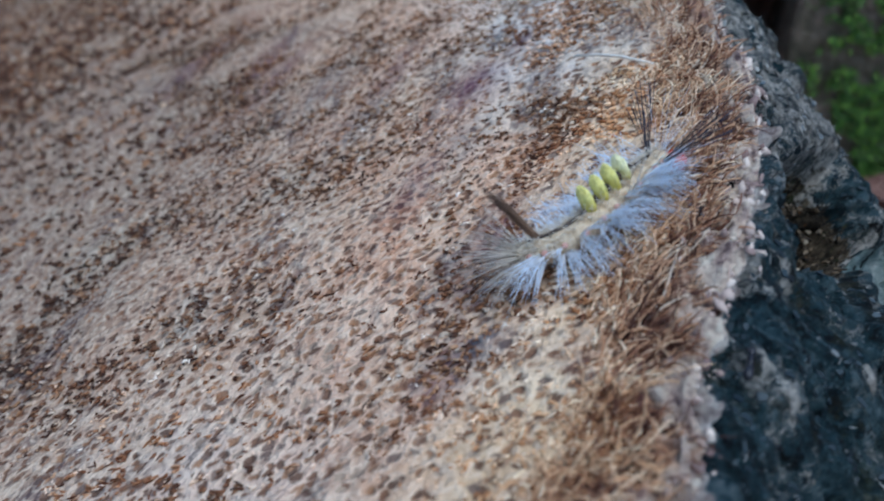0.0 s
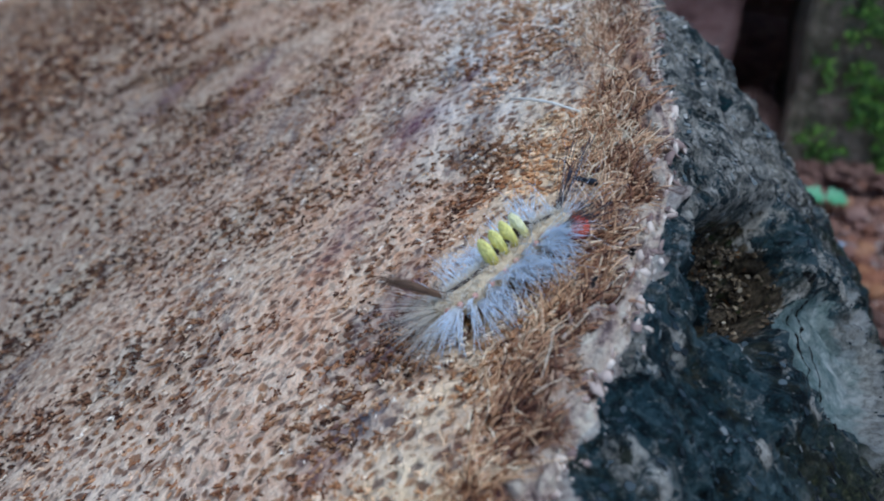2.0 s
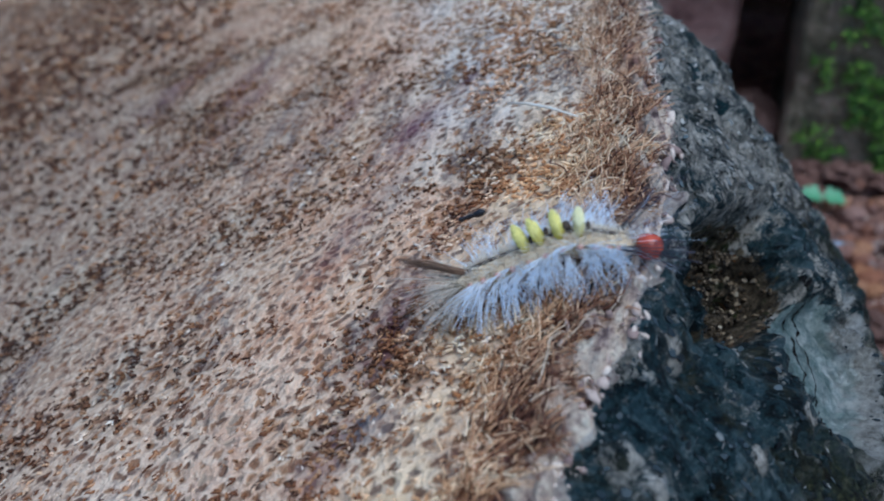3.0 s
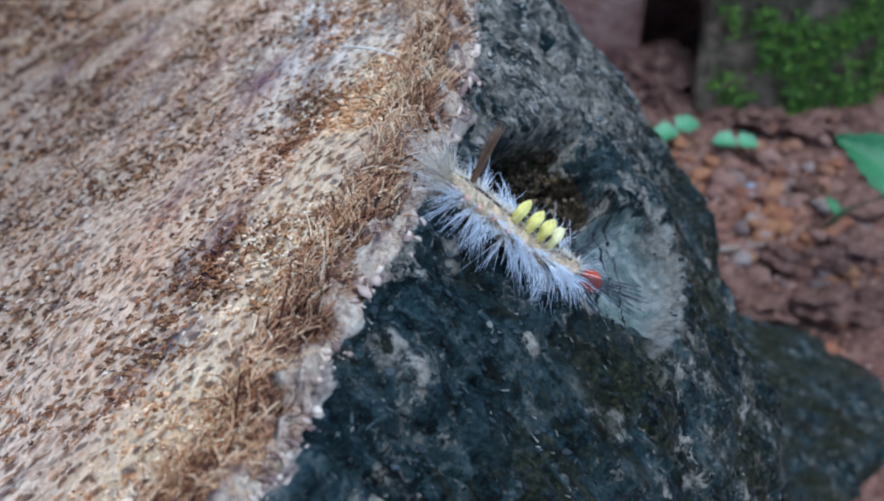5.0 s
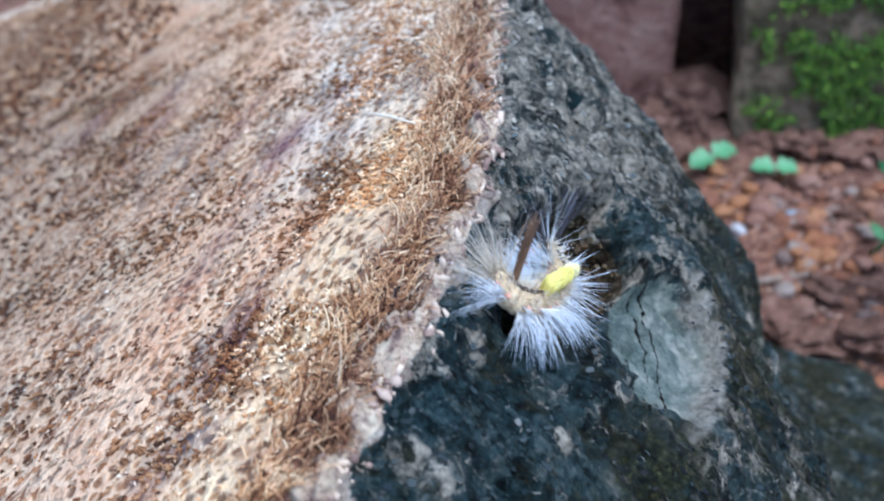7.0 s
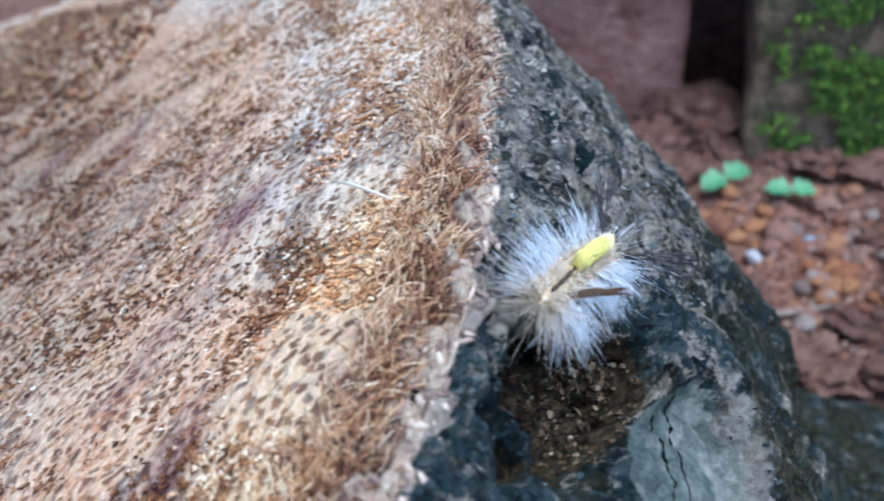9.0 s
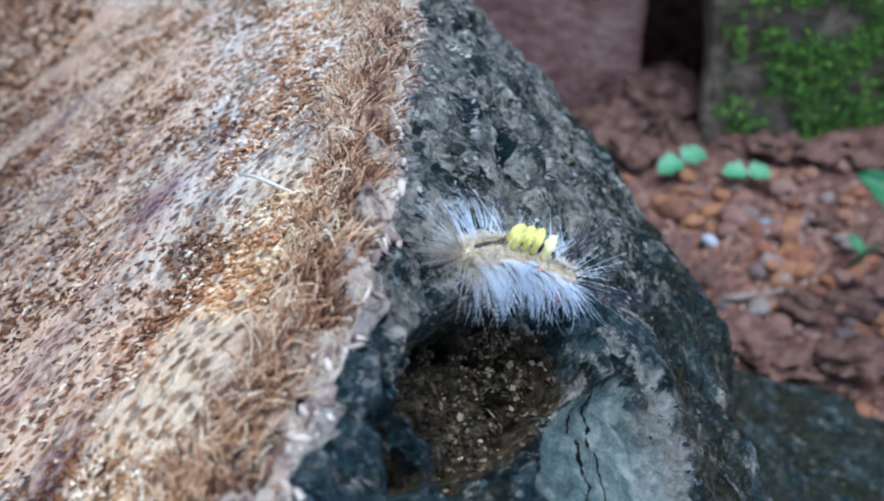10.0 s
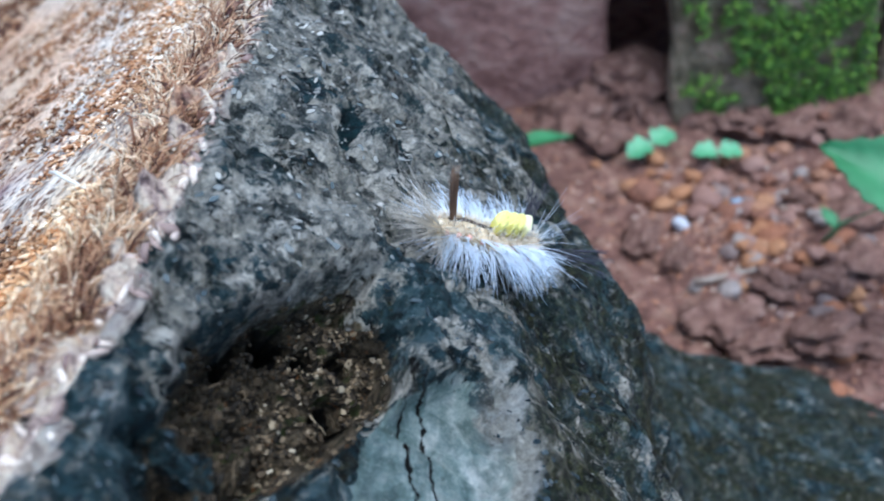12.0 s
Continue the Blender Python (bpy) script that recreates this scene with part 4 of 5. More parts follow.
def build_plants():
    rnd = random.Random(8)
    lobed = leaf_mesh("leaf", (0.03, 0.20, 0.42, 0.56, 0.50, 0.38, 0.46, 0.44, 0.30, 0.05), 0.30, 0.7)
    for x, y, h, turn, spread, tilt in ((0.176, 0.520, 0.013, 20, 0.0155, 4), (0.2095, 0.503, 0.012, -8, 0.0135, -3)):
        plant = thing("seedling", "young seedling with two round green leaves in the soil", "seedling", (x, y, ground_height(x, y)), "pair of seedlings")
        plant.rotation_euler = (radians(13), 0, 0)
        part("stem", tube_mesh("stem", [[((0, 0, -0.003), 0.0011), ((0.0006, 0, h * 0.5), 0.0010), ((0, 0, h), 0.0012)]], STALK, 7), plant, "pale stem")
        for side in (0, 180):
            ob = part("leaf", lobed, plant)
            ob.matrix_basis = pose(0, 0, h, 0, -12 + (tilt if side else -tilt), turn + side) @ Matrix.Scale(spread, 4)
    pointed = leaf_mesh("leaf", (0.03, 0.10, 0.17, 0.21, 0.22, 0.20, 0.16, 0.10, 0.05, 0.008), 0.30, 0.45, WEED)
    broad = leaf_mesh("leaf", (0.02, 0.16, 0.27, 0.34, 0.36, 0.33, 0.34, 0.27, 0.26, 0.18, 0.16, 0.09, 0.07, 0.006), 0.22, 0.35, WEED)
    weed = thing("weed", "small weed with long pointed green leaves", "weed", (0.2365, 0.4195, 0.0))
    part("stem", tube_mesh("stem", [[((0, 0, -0.004), 0.0016), ((0.004, -0.010, 0.016), 0.0013), ((0.009, -0.040, 0.046), 0.0011), ((0.0128, -0.0768, 0.0702), 0.0009)]], LEAF, 7), weed, "green stem")
    for x, y, z, turn, tilt, size in ((0.0128, -0.0768, 0.0702, -50, -8, 0.040), (0.003, -0.008, 0.012, 100, -30, 0.015)):
        ob = part("leaf", pointed, weed)
        ob.matrix_basis = pose(x, y, z, 0, tilt, turn) @ Matrix.Scale(size, 4)
    ob = part("leaf", broad, weed)
    ob.matrix_basis = Matrix.Translation((0.0125, -0.0765, 0.0706)) @ Matrix(((-0.653, -0.746, -0.133), (0.704, -0.533, -0.469), (0.279, -0.399, 0.873))).to_4x4() @ Matrix.Scale(0.054, 4)
    sprout = thing("sprout", "tiny green sprout in the soil behind the stump", "sprout", (0.103, 0.530, 0.010))
    part("stem", tube_mesh("stem", [[((0, 0, -0.004), 0.0010), ((0, -0.006, 0.012), 0.0009), ((-0.004, -0.03, 0.026), 0.0008)]], LEAF, 6), sprout, "green stem")
    ob = part("leaf", pointed, sprout)
    ob.matrix_basis = pose(-0.006, -0.034, 0.026, 0, 0, 22) @ Matrix.Scale(0.036, 4)
    twig = thing("twig", "dry greyish-brown twig lying on the soil", "twig", (0.180, 0.3935, 0.006))
    part("stick", tube_mesh("stick", [[((-0.0150, 0.0006, 0.001), 0.0020), ((-0.006, -0.0008, 0.002), 0.0018), ((0.004, 0.0006, 0.002), 0.0015), ((0.0145, 0.0, 0.0035), 0.0010)]], TWIG, 8), twig)
    part("side_shoot", tube_mesh("side_shoot", [[((0.002, 0.0, 0.002), 0.0010), ((0.008, 0.004, 0.004), 0.0007)]], TWIG, 6), twig)


def build_gravel():
    rnd = random.Random(21)
    shapes = [rock_mesh("pebble", k * 7.3, STONE) for k in range(7)]
    named = [(0.162, 0.482, 0.0085), (0.170, 0.470, 0.006), (0.194, 0.495, 0.0060), (0.203, 0.488, 0.0065), (0.1915, 0.4645, 0.0085), (0.182, 0.478, 0.0065), (0.200, 0.452, 0.006), (0.185, 0.455, 0.005), (0.226, 0.492, 0.006), (0.231, 0.478, 0.0045), (0.212, 0.462, 0.005), (0.221, 0.448, 0.0055), (0.228, 0.405, 0.006), (0.215, 0.366, 0.0055), (0.201, 0.3173, 0.006)]
    for k, (x, y, size) in enumerate(named):
        stone("pebble", shapes[k % 7], x, y, size, rnd, "rusty orange laterite pebble on the soil", "pebble", "gravel on the soil")
    for _ in range(230):
        a, r = rnd.uniform(-2.4, 2.6), abs(rnd.gauss(0, 0.075)) + 0.008
        x, y = 0.205 + r * math.cos(a) * 0.8, 0.44 + r * math.sin(a)
        if y > 0.54 or x < 0.135:
            continue
        stone("pebble", rnd.choice(shapes), x, y, rnd.uniform(0.0020, 0.0060), rnd, "reddish-brown laterite pebble on the soil", "pebble", "gravel on the soil")
    stone("pebble", rock_mesh("pebble", 3.0, WHITE_STONE), 0.1745, 0.4500, 0.0058, rnd, "whitish pebble on the soil", "pebble", "gravel on the soil")
    stone("pebble", rock_mesh("pebble", 5.0, BLUE_STONE), 0.2070, 0.4565, 0.0050, rnd, "blue-grey pebble on the soil", "pebble", "gravel on the soil")
    clods = [rock_mesh("soil_clod", k * 3.1 + 50, CLOD, 4, 0.62, 0.6, 0.14) for k in range(4)]
    for x, y, size in ((0.262, 0.525, 0.017), (0.291, 0.512, 0.015), (0.172, 0.372, 0.017), (0.202, 0.388, 0.012), (0.183, 0.352, 0.014), (0.222, 0.385, 0.012), (0.240, 0.455, 0.010), (0.155, 0.545, 0.016), (0.138, 0.575, 0.020), (0.185, 0.560, 0.012), (0.150, 0.440, 0.011), (0.235, 0.345, 0.013), (0.165, 0.415, 0.009), (0.183, 0.602, 0.030), (0.189, 0.592, 0.024), (0.168, 0.592, 0.020), (0.232, 0.533, 0.014), (0.247, 0.538, 0.010), (0.214, 0.541, 0.011), (0.205, 0.556, 0.016), (0.246, 0.392, 0.016), (0.258, 0.430, 0.014), (0.213, 0.348, 0.015)):
        stone("soil_clod", rnd.choice(clods), x, y, size * 0.95, rnd, "crumbly reddish-brown soil clod", "soil clod", "soil clods", 0.45)
    verts, faces = [], []
    for _ in range(5200):
        a, r = rnd.uniform(0, 6.3), abs(rnd.gauss(0, 0.2))
        x, y = 0.2 + r * math.cos(a), 0.42 + r * math.sin(a)
        s = rnd.uniform(0.0006, 0.0024)
        z = ground_height(x, y)
        i = len(verts)
        q = rnd.uniform(0, 6.3)
        for k in range(4):
            verts.append((x + s * math.cos(q + k * 1.57) * rnd.uniform(0.6, 1.2), y + s * math.sin(q + k * 1.57) * rnd.uniform(0.6, 1.2), z + s * 0.1))
        verts.append((x, y, z + s * rnd.uniform(0.5, 1.1)))
        faces += [(i, i + 1, i + 4), (i + 1, i + 2, i + 4), (i + 2, i + 3, i + 4), (i + 3, i, i + 4)]
    tagged(new("grit", mesh_of("grit", verts, faces, GRIT, False)), "fine reddish grit strewn over the soil", "grit", kind="stuff")


def build_straw():
    straw = tube_mesh("straw", [[((0.0050, 0.1642, 0.2368), 0.00026), ((0.0082, 0.1590, 0.2392), 0.00030), ((0.0115, 0.1537, 0.2410), 0.00028), ((0.0157, 0.1486, 0.2419), 0.00015)]], STRAW, 6)
    tagged(new("straw", straw), "short pale straw lying on the fibrous cut", "straw")


build_blocks()
build_plants()
build_gravel()
build_straw()


# ---- the caterpillar ----
SKIN = mottled("caterpillar_skin", (0.44, 0.33, 0.20), (0.72, 0.56, 0.36), 900, 0.55, 0.0002, 0.4, (0.84, 0.73, 0.54))
STRIPE = mottled("dorsal_stripe", (0.012, 0.009, 0.008), (0.10, 0.07, 0.05), 1500, 0.6)
WART = mottled("pink_wart", (0.60, 0.27, 0.20), (0.78, 0.48, 0.38), 1500, 0.45)
FUZZ = hair_material("cream_fuzz", (0.84, 0.70, 0.50), (0.95, 0.91, 0.82), 0.5, 0.15)
WHITE_HAIR = hair_material("white_hair", (0.93, 0.94, 0.96), (0.74, 0.85, 1.0), 0.4, 0.10)
TAIL_HAIR = hair_material("tail_hair", (0.80, 0.70, 0.54), (0.62, 0.56, 0.50), 0.5, 0.3)
YELLOW_HAIR = hair_material("yellow_brush", (0.64, 0.53, 0.05), (0.93, 0.86, 0.30), 0.5, 0.22)
# front brush: the yellow made paler, its bright highlight put into the colour
LIT_BRUSH = hair_material("lit_brush", (0.72, 0.61, 0.12), (0.95, 0.91, 0.56), 0.5, 0.15)
BROWN_HAIR = hair_material("brown_pencil", (0.30, 0.175, 0.10), (0.21, 0.125, 0.08), 0.5, 0.4)
BLACK_HAIR = hair_material("black_pencil", (0.06, 0.055, 0.065), (0.045, 0.042, 0.065), 0.4, 0.4)


def head_material():
    m = Nodes("red_head", 0.22)
    n = m.noise(500, 3)
    return m.done(m.ramp(n, (0.3, (0.36, 0.035, 0.015)), (0.7, (0.62, 0.11, 0.05))), 0.22, 0.6)


HEAD = head_material()


def egg_mesh(name, radii, material, rings=10, turns=16, grooves=0.0):
    """An egg-shaped body with a slight waist, x ahead."""
    verts, faces = [], []
    for i in range(1, rings):
        a = math.pi * i / rings
        c, s = math.cos(a), math.sin(a) ** 0.75
        s *= 1 - grooves * math.exp(-((c / 0.22) ** 2))
        for k in range(turns):
            q = 2 * math.pi * k / turns
            verts.append((radii[0] * c, radii[1] * s * math.cos(q), radii[2] * s * math.sin(q)))
    n = len(verts)
    verts += [(radii[0], 0, 0), (-radii[0], 0, 0)]
    for i in range(rings - 2):
        for k in range(turns):
            j = (k + 1) % turns
            faces.append((i * turns + k, (i + 1) * turns + k, (i + 1) * turns + j, i * turns + j))
    for k in range(turns):
        j = (k + 1) % turns
        faces.append((n, k, j))
        faces.append((n + 1, (rings - 2) * turns + j, (rings - 2) * turns + k))
    return mesh_of(name, verts, faces, material)


def strand(root, way, length, thick, droop, rnd, steps=5, taper=0.75, curl=0.10):
    p, w, out = Vector(root), Vector(way).normalized(), []
    bend = Vector((rnd.gauss(0, curl), rnd.gauss(0, curl), -droop))
    for k in range(steps):
        out.append((p.copy(), thick * (1 - taper * k / (steps - 1))))
        p += w * length / (steps - 1)
        w = (w + bend * 0.25).normalized()
    return out


def side_hair(rnd, count, length, ahead_lean, spread):
    """Tufts of fine hair on both sides of one segment, with a few longer hairs."""
    strands = []
    for side in (-1, 1):
        tufts = [(rnd.uniform(-0.40, 0.65), rnd.gauss(ahead_lean, spread)) for _ in range(6)]
        for q in range(count):
            base, aim = tufts[q % 6]
            lift, a = base + rnd.gauss(0, 0.13), aim + rnd.gauss(0, 0.15)
            way = Vector((math.sin(a), side * math.cos(a) * math.cos(lift), math.sin(lift) * 0.9))
            root = (0.0008 * math.sin(2 * aim) + rnd.gauss(0, 0.0003), side * 0.0019 * math.cos(base * 0.8), 0.0018 * math.sin(base * 0.8))
            reach = length * rnd.uniform(0.50, 1.10) * (1.0 - 0.25 * max(0.0, lift))
            if q % 13 == 0:
                reach *= 1.35
            strands.append(strand(root, way, reach, rnd.uniform(0.00005, 0.000085), rnd.uniform(0.05, 0.55), rnd, 6, 0.75, 0.14))
    return strands


def fuzz(rnd, girth):
    """Short cream hair that hides the skin of one segment."""
    strands = []
    for _ in range(130):
        a = rnd.uniform(-1.45, 1.45)
        if abs(a) < 0.20:
            continue
        out = Vector((rnd.gauss(-0.35, 0.35), math.sin(a), math.cos(a))).normalized()
        root = (rnd.uniform(-0.0017, 0.0017), girth * 0.94 * math.sin(a), girth * 0.90 * math.cos(a))
        strands.append(strand(root, out, rnd.uniform(0.0006, 0.0016), 0.00006, 0.3, rnd, 4, 0.6, 0.25))
    return strands


def brush(rnd, height):
    """A dense upright brush of fine hair on the back of a segment."""
    strands = []
    while len(strands) < 300:
        u, v = rnd.uniform(-1, 1), rnd.uniform(-1, 1)
        edge = u * u + v * v
        if edge > 1:
            continue
        way = Vector((0.015 * u - 0.03, 0.05 * v, 1))
        strands.append(strand((0.00068 * u, 0.00105 * v, 0.0014), way, height * (1 - 0.34 * edge) * rnd.uniform(0.88, 1.04), 0.000105, 0.0, rnd, 4, 0.25, 0.02))
    return strands


def pencil(rnd, way, length, count, spread, thick=0.00007, root=(0, 0, 0), club=0.0):
    strands = []
    for _ in range(count):
        w = Vector(way) + Vector((rnd.gauss(0, spread), rnd.gauss(0, spread), rnd.gauss(0, spread)))
        r = Vector(root) + Vector((rnd.gauss(0, 0.0002), rnd.gauss(0, 0.0002), rnd.gauss(0, 0.0002)))
        s = strand(r, w, length * rnd.uniform(0.55, 1.08), thick, 0.03, rnd, 6, 0.4, 0.05)
        if club:
            s[-1] = (s[-1][0], thick * club)
            s[-2] = (s[-2][0], thick * club * 0.9)
        strands.append(s)
    return strands


# shares of the length from the tail, in the order of the segments
SHARES = (0.04, 0.12, 0.21, 0.31, 0.42, 0.515, 0.605, 0.695, 0.78, 0.855, 0.915)


def build_caterpillar():
    rnd = random.Random(11)
    body = thing("caterpillar", "hairy cream caterpillar with four yellow brushes, red head and dark pencils", "caterpillar")
    moving = []
    for k, share in enumerate(SHARES):
        girth = (0.0017, 0.0021, 0.0022, 0.0022, 0.0022, 0.0022, 0.0021, 0.0021, 0.0021, 0.0019, 0.0017)[k]
        seg = part("body_segment", egg_mesh("body_segment", (0.0019, girth, girth * 0.95), SKIN, 12, 18, 0.05), body)
        moving.append((seg, share))
        part("fuzz", tube_mesh("fuzz", fuzz(rnd, girth), FUZZ), seg, "short cream hair", "stuff")
        if 1 <= k <= 9:
            bar = egg_mesh("dorsal_stripe", (0.00140, 0.00034, 0.00022), STRIPE, 8, 10)
            bar.transform(Matrix.Translation((-0.0003, 0, girth * 0.95)))
            part("dorsal_stripe", bar, seg, "dark stripe")
        for side in (-1, 1):
            for lift, name in ((0.35, "wart"),):
                dot = egg_mesh("wart", (0.00042, 0.00042, 0.00042), WART, 6, 8)
                dot.transform(Matrix.Translation((0, side * girth * math.cos(lift), girth * math.sin(lift) * 0.95)))
                part("wart", dot, seg)
        if 1 <= k <= 10:
            lean = (-0.9, -0.55, -0.2, -0.05, 0, 0.03, 0.06, 0.12, 0.16, 0.12, 0.10)[k]
            count, reach = (60, 0.0076) if k < 9 else (22, 0.0056)
            part("side_hair", tube_mesh("side_hair", side_hair(rnd, count, reach, lean, 0.33), WHITE_HAIR), seg, "fine bluish-white hair", "stuff")
        if k == 0:
            strands = []
            for _ in range(210):
                a, lift = rnd.gauss(0, 0.85), rnd.uniform(-0.25, 0.75)
                way = (-math.cos(a) * math.cos(lift), math.sin(a) * math.cos(lift), math.sin(lift))
                strands.append(strand((-0.0008, 0.0011 * math.sin(a), 0.0010 * lift), way, rnd.uniform(0.004, 0.0115), 0.00005, 0.2, rnd))
            part("tail_hair", tube_mesh("tail_hair", strands, TAIL_HAIR), seg, "tan tail hair", "stuff")
        if k in (4, 5, 6, 7):
            part("brush", tube_mesh("brush", brush(rnd, 0.0041 if k < 7 else 0.0040), YELLOW_HAIR if k < 7 else LIT_BRUSH, 4), seg, "dense yellow hair brush")
        # small black eggs added for the dark gaps between the brushes
        if k in (4, 5, 6, 7):
            dark = egg_mesh("dark_tuft", (0.00050, 0.00065, 0.0008) if k == 6 else (0.00030, 0.00080, 0.00035), STRIPE, 8, 10)
            dark.transform(Matrix.Translation((0.00115, 0, girth + 0.0006)))
            part("dark_tuft", dark, seg, "small black mark between the brushes")
        if k == 10:
            for side in (-1, 1):
                part("hair_pencil", tube_mesh("hair_pencil", pencil(rnd, (0.62, side * 0.74, 0.50), 0.0112, 22, 0.12, 0.00005, (0.0002, side * 0.0018, 0.0008), 1.5), BLACK_HAIR), seg, "long black hair pencil")
            strands = []
            for _ in range(20):
                a, lift = rnd.gauss(0, 0.9), rnd.uniform(-0.1, 1.1)
                strands.append(strand((0.0008, 0.0012 * math.sin(a), 0.0008), (math.cos(a) * math.cos(lift), math.sin(a) * math.cos(lift), math.sin(lift)), rnd.uniform(0.005, 0.0105), 0.000038, 0.1, rnd))
            part("front_hair", tube_mesh("front_hair", strands, WHITE_HAIR), seg, "sparse long pale hair", "stuff")
    skull = egg_mesh("head", (0.0017, 0.0018, 0.0017), HEAD, 12, 18)
    skull.transform(Matrix.Translation((0.0018, 0, 0.0002)))
    face = part("head", skull, body, "glossy red head")
    for side in (-1, 1):
        eye = egg_mesh("eye", (0.0003, 0.0003, 0.0003), STRIPE, 6, 8)
        eye.transform(Matrix.Translation((0.0031, side * 0.00105, -0.0002)))
        part("eye", eye, face)
    moving.append((face, 0.985))
    tail = part("tail_pencil", tube_mesh("tail_pencil", pencil(rnd, (0, 0, 1), 0.0104, 70, 0.022, 0.000075, (0, 0, 0.0012)), BROWN_HAIR), body, "upright brown hair pencil")
    moving.append((tail, 0.13))
    return body, moving


def spine_curve(points, share):
    """Place and way at a share of the length of an open smooth curve."""
    p = [Vector(q) / 1000 for q in points]
    fine = []
    for i in range(len(p) - 1):
        a, b, c, d = p[max(i - 1, 0)], p[i], p[i + 1], p[min(i + 2, len(p) - 1)]
        for k in range(12):
            t = k / 12
            fine.append(0.5 * (2 * b + (c - a) * t + (2 * a - 5 * b + 4 * c - d) * t * t + (3 * b - a - 3 * c + d) * t**3))
    fine.append(p[-1])
    run = np.r_[0, np.cumsum([(fine[i + 1] - fine[i]).length for i in range(len(fine) - 1)])]
    at = share * run[-1]
    place = Vector([float(np.interp(at, run, [q[n] for q in fine])) for n in range(3)])
    ahead_at, back_at = min(at + 0.0012, run[-1]), max(at - 0.0012, 0)
    way = Vector([float(np.interp(ahead_at, run, [q[n] for q in fine]) - np.interp(back_at, run, [q[n] for q in fine])) for n in range(3)])
    return place, way.normalized()


def upward(place):
    """The way out of the stump under a place."""
    edge = float(np.interp(place.y, [q[1] for q in RIM[:7]], [q[0] for q in RIM[:7]]))
    k = float(smooth(-0.006, 0.010, place.x - edge))
    return (Vector((-0.43, 0.04, 0.90)) * (1 - k) + Vector((0.68, 0.05, 0.73)) * k).normalized()


def standing(place, way):
    """The pose of a thing that heads along way, its back away from the stump."""
    up = upward(place)
    left = up.cross(way).normalized()
    up = way.cross(left).normalized()
    return Matrix.Translation(place) @ Matrix((way, left, up)).transposed().to_4x4()


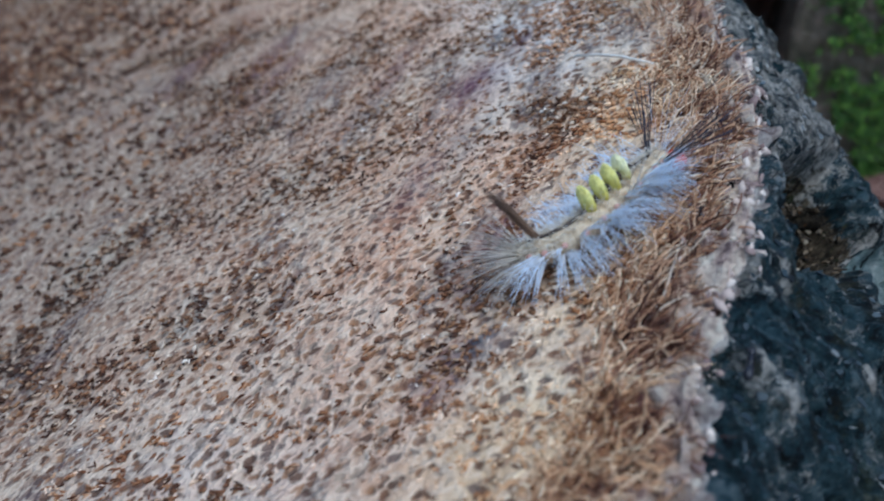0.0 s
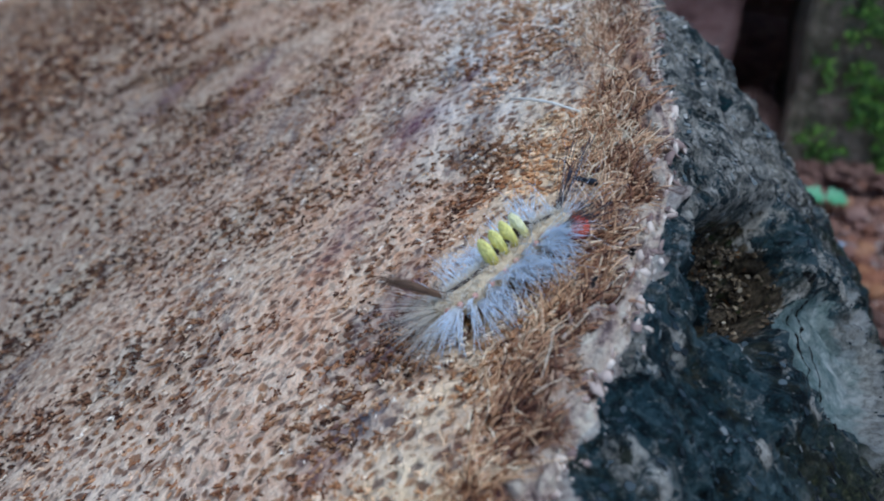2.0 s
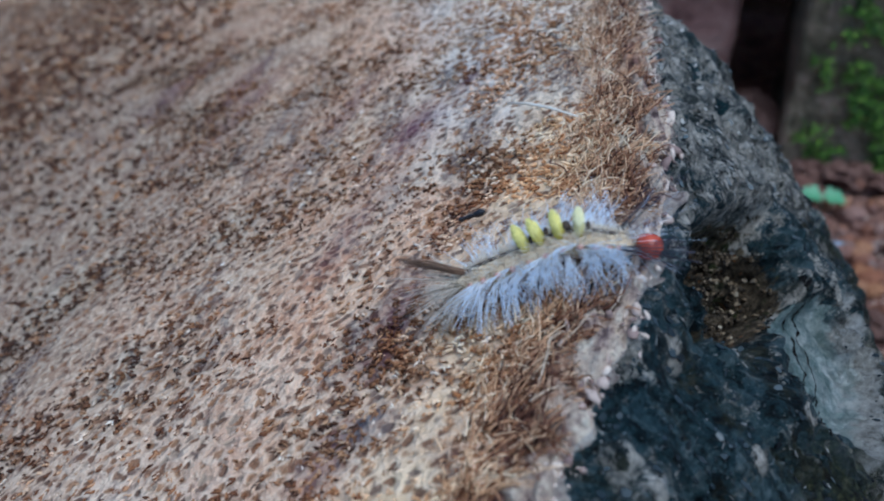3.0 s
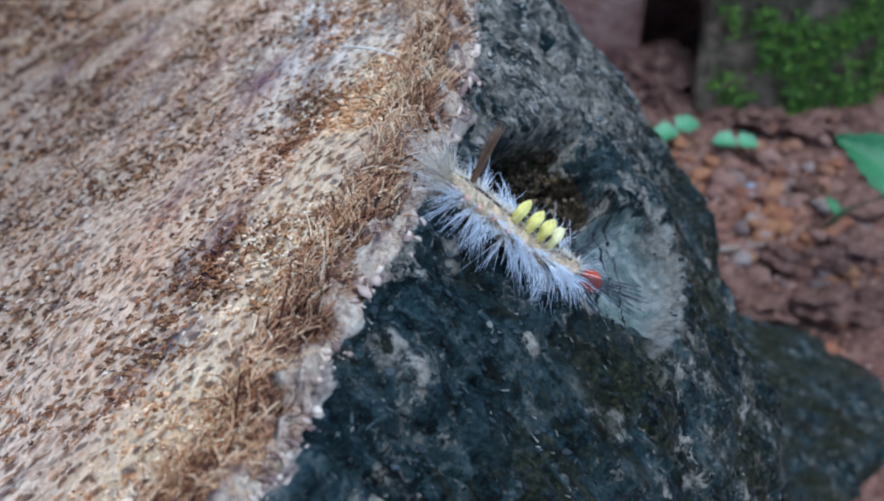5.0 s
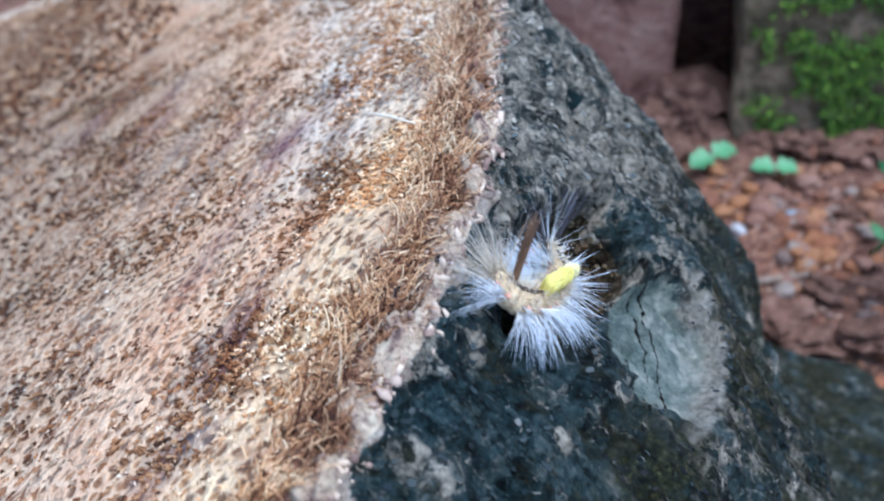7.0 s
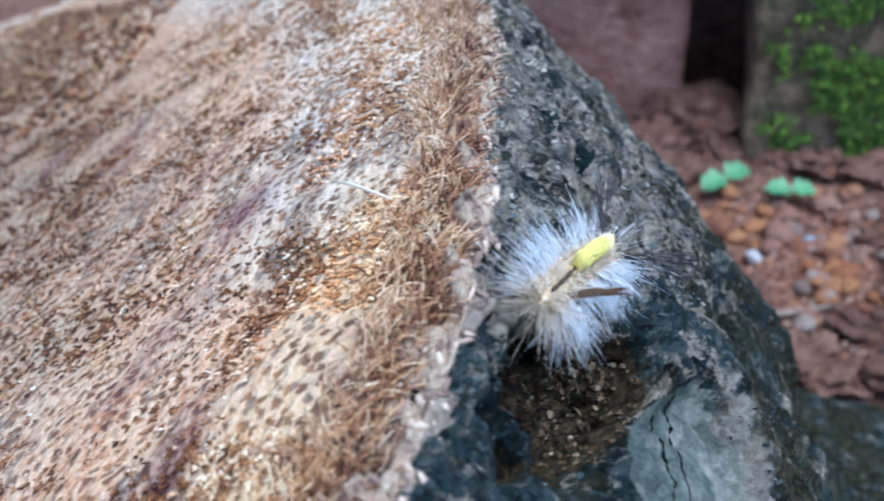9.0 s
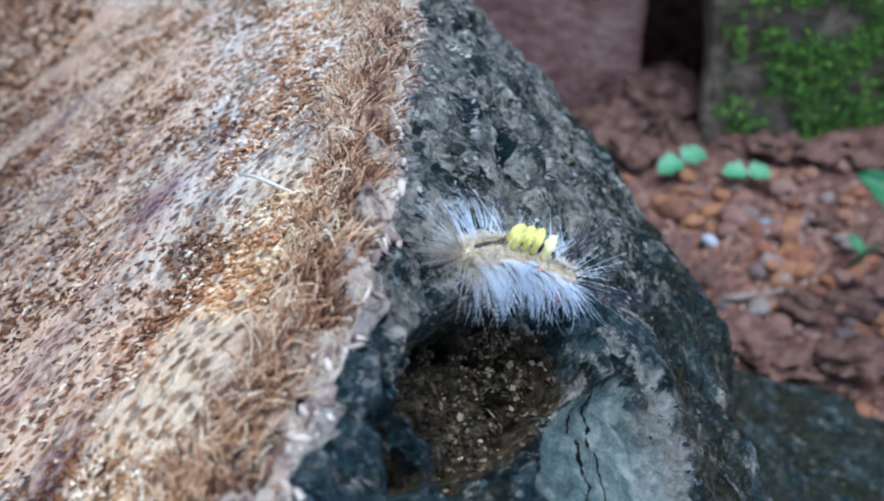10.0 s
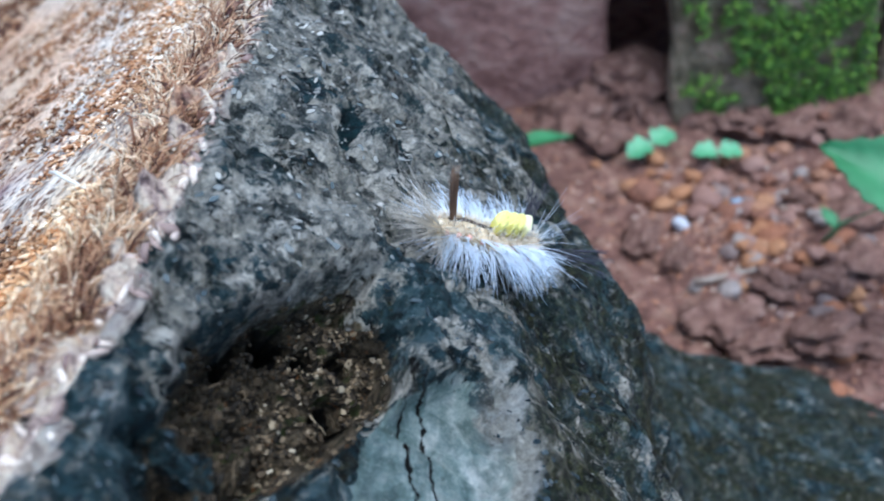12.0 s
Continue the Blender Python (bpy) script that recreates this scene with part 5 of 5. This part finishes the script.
SPINE = [
    (0, 70, (-8.8, 103.0, 233.8), (-3.1, 103.0, 236.4), (2.4, 107.0, 238.9), (7.2, 111.8, 241.0), (11.2, 114.3, 242.9)),
    (0.5, 58, (-6.8, 104.6, 234.6), (-1.1, 105.4, 237.3), (4.0, 107.9, 239.8), (8.9, 110.4, 242.1), (12.6, 111.8, 243.5)),
    (1, 58, (-5.7, 103.9, 235.1), (-0.4, 105.6, 237.9), (4.5, 109.5, 239.8), (8.6, 112.7, 241.6), (11.9, 114.3, 243.1)),
    (1.5, 58, (-6.2, 104.0, 235.3), (-1.3, 106.2, 237.2), (3.8, 110.3, 239.5), (7.7, 113.6, 241.3), (11.2, 115.7, 242.6)),
    (2, 52, (-5.8, 104.7, 235.0), (-1.0, 106.4, 237.4), (4.1, 111.0, 239.6), (7.7, 113.6, 241.4), (11.4, 114.2, 242.9)),
    (2.5, 32, (-5.0, 107.1, 235.3), (-0.2, 108.0, 237.7), (4.3, 109.5, 239.8), (8.7, 111.0, 241.6), (12.9, 107.8, 243.9)),
    (2.7, 28, (-5.4, 108.8, 235.4), (-0.7, 110.1, 237.2), (4.4, 109.6, 239.9), (10.0, 109.5, 242.5), (14.4, 108.6, 244.6)),
    (3.2, 45, (1.2, 107.7, 238.3), (5.2, 107.7, 240.2), (10.0, 107.7, 242.5), (15.1, 107.6, 244.9), (23.5, 107.6, 243.0)),
    (3.8, 65, (9.2, 106.1, 242.2), (12.5, 105.3, 243.8), (20.7, 103.2, 243.8), (26.9, 105.1, 239.8), (32.3, 107.4, 235.2)),
    (4.3, 80, (15.9, 105.5, 245.6), (20.3, 103.3, 243.2), (25.6, 102.3, 240.2), (31.7, 104.0, 234.9), (38.8, 107.5, 229.0)),
    (4.5, 72, (16.0, 105.4, 245.6), (21.1, 101.6, 243.3), (27.1, 101.7, 238.2), (32.1, 102.0, 233.4), (35.4, 99.9, 230.6)),
    (5, 72, (23.4, 104.4, 242.6), (27.5, 103.4, 238.7), (32.0, 102.4, 234.5), (36.4, 102.8, 229.9), (41.8, 103.1, 225.6)),
    (5.5, 60, (25.1, 103.8, 240.7), (28.6, 103.1, 237.3), (32.4, 102.3, 233.8), (36.4, 104.6, 230.6), (41.1, 107.1, 229.7)),
    (6, 58, (26.8, 103.6, 239.5), (30.0, 103.1, 236.6), (33.4, 103.8, 233.4), (37.2, 109.9, 230.9), (36.1, 113.9, 232.9)),
    (6.5, 58, (26.9, 103.8, 239.8), (29.0, 103.0, 236.9), (32.0, 104.1, 234.7), (35.3, 108.8, 233.0), (34.6, 115.8, 234.5)),
    (7, 66, (26.6, 105.2, 239.8), (29.0, 103.3, 237.6), (32.5, 107.1, 234.5), (35.2, 112.3, 234.1), (33.5, 115.8, 237.7)),
    (7.2, 80, (27.0, 104.9, 239.2), (29.5, 104.6, 237.1), (32.9, 109.0, 234.8), (34.6, 115.5, 234.4), (33.9, 119.3, 238.3)),
    (7.7, 115, (29.5, 111.5, 239.0), (31.6, 112.8, 237.3), (34.7, 117.5, 235.4), (37.1, 123.9, 234.2), (36.9, 129.0, 235.4)),
    (8.3, 140, (32.1, 119.6, 238.3), (34.1, 122.7, 236.9), (36.6, 127.4, 235.3), (39.3, 133.8, 233.7), (41.4, 138.6, 232.5)),
    (8.8, 155, (34.0, 126.2, 237.6), (35.8, 130.9, 236.7), (38.0, 135.7, 235.1), (41.2, 141.9, 232.7), (45.2, 148.2, 230.3)),
    (9, 158, (33.7, 126.4, 238.2), (36.6, 132.4, 236.0), (39.1, 137.3, 234.5), (42.8, 143.6, 232.0), (46.7, 149.7, 229.5)),
    (9.5, 165, (36.1, 134.2, 237.1), (39.5, 139.0, 234.6), (43.2, 143.4, 231.5), (47.0, 146.6, 229.0), (50.4, 147.8, 226.4)),
    (10, 163, (36.9, 137.6, 236.6), (40.7, 142.2, 233.5), (44.8, 144.9, 230.2), (48.6, 144.6, 227.6), (52.3, 145.8, 224.4)),
    (10.5, 110, (41.3, 143.9, 233.6), (45.0, 148.1, 230.2), (49.0, 151.0, 227.2), (53.2, 154.0, 224.9), (57.4, 156.6, 221.3)),
    (11, 82, (47.3, 151.2, 228.7), (50.7, 152.4, 226.1), (54.5, 153.6, 223.2), (59.3, 157.9, 219.0), (63.6, 159.1, 215.5)),
    (11.5, 66, (51.6, 154.1, 225.7), (54.9, 155.2, 222.9), (58.7, 156.5, 219.5), (62.8, 159.1, 216.1), (67.9, 162.5, 211.1)),
    (12, 62, (56.4, 158.1, 221.6), (59.6, 159.6, 219.4), (62.7, 160.7, 216.7), (66.5, 164.3, 212.8), (71.0, 168.7, 208.3)),
]
ANT = [
    (0, (13.0, 77.8, 237.6)),
    (0.5, (19.9, 96.6, 240.6)),
    (0.8, (18.9, 102.2, 245.4)),
    (1, (21.7, 108.9, 245.6)),
    (1.2, (22.1, 112.7, 246.6)),
    (1.4, (21.2, 115.1, 246.1)),
    (1.6, (18.8, 118.3, 244.8)),
    (1.8, (18.2, 119.7, 244.3)),
    (2, (14.2, 125.5, 242.4)),
    (2.2, (13.2, 127.1, 241.8)),
    (2.4, (11.0, 128.6, 240.7)),
    (2.6, (7.8, 128.5, 239.0)),
    (2.7, (6.3, 128.6, 238.4)),
    (4.3, (-60.6, 135.2, 206.4)),
    (4.4, (-63.8, 134.5, 205.0)),
    (4.5, (-68.7, 135.2, 202.7)),
    (5.5, (-114.1, 135.1, 180.3)),
    (12, (-150.5, 135.1, 163.0)),
]


def build_ant():
    ant = thing("ant", "small slender black ant walking on the wood", "ant")
    black = mottled("ant_black", (0.008, 0.008, 0.010), (0.020, 0.020, 0.026), 2500, 0.3)
    for name, x, radii in (("abdomen", -0.0016, (0.0011, 0.0006, 0.0006)), ("thorax", 0.0001, (0.0009, 0.00036, 0.0004)), ("head", 0.0014, (0.00055, 0.00048, 0.0004))):
        me = egg_mesh(name, radii, black, 8, 12)
        me.transform(Matrix.Translation((x, 0, 0)))
        part(name, me, ant)
    for side in (-1, 1):
        for x, reach in ((0.0006, 0.0009), (0.0001, 0.0001), (-0.0004, -0.0010)):
            pts = [((x, side * 0.0002, 0), 0.00007), ((x + reach * 0.5, side * 0.0010, 0.0007), 0.00006), ((x + reach, side * 0.0018, -0.0010), 0.00004)]
            part("leg", tube_mesh("leg", [pts], black, 5), ant)
        pts = [((0.0018, side * 0.0002, 0.0002), 0.00005), ((0.0024, side * 0.0006, 0.0005), 0.00004), ((0.0031, side * 0.0008, 0.0003), 0.00004)]
        part("antenna", tube_mesh("antenna", [pts], black, 5), ant)
    return ant


CATERPILLAR, MOVING = build_caterpillar()
ANT_BODY = build_ant()


def motions():
    """The caterpillar's crawl over the rim and the ant's run across the cut."""
    rows, inner = [], {ob: [] for ob, _ in MOVING}
    for t, tilt, *points in SPINE:
        base = standing(*spine_curve(points, 0.5))
        rows.append((t, base))
        for ob, share in MOVING:
            m = standing(*spine_curve(points, share))
            if ob.name.startswith("tail_pencil"):
                side = float(np.interp(t, [7.7, 8.6, 9.2, 9.7], [0, -38, -38, 0]))
                m = m @ pose(0, 0, 0, 0, 0, side) @ pose(0, 0, 0, 0, tilt - 90, 0)
            if ob.name.startswith("head"):
                tuck = float(np.interp(t, [2.0, 2.5, 5.0, 5.5], [0.6, 0, 0, 1]))
                m = m @ pose(0.0007 - 0.0031 * tuck, 0, -0.0011 * tuck, 0, 48 * tuck, 0)
            inner[ob].append((t, base.inverted() @ m))
    walk(CATERPILLAR, rows)
    for ob, own in inner.items():
        walk(ob, own)
    steps, places = [], [Vector(p) / 1000 for _, p in ANT]
    for k, (t, _) in enumerate(ANT):
        way = places[min(k + 1, len(places) - 1)] - places[max(k - 1, 0)]
        steps.append((t, standing(places[k], way.normalized())))
    walk(ANT_BODY, steps)


motions()
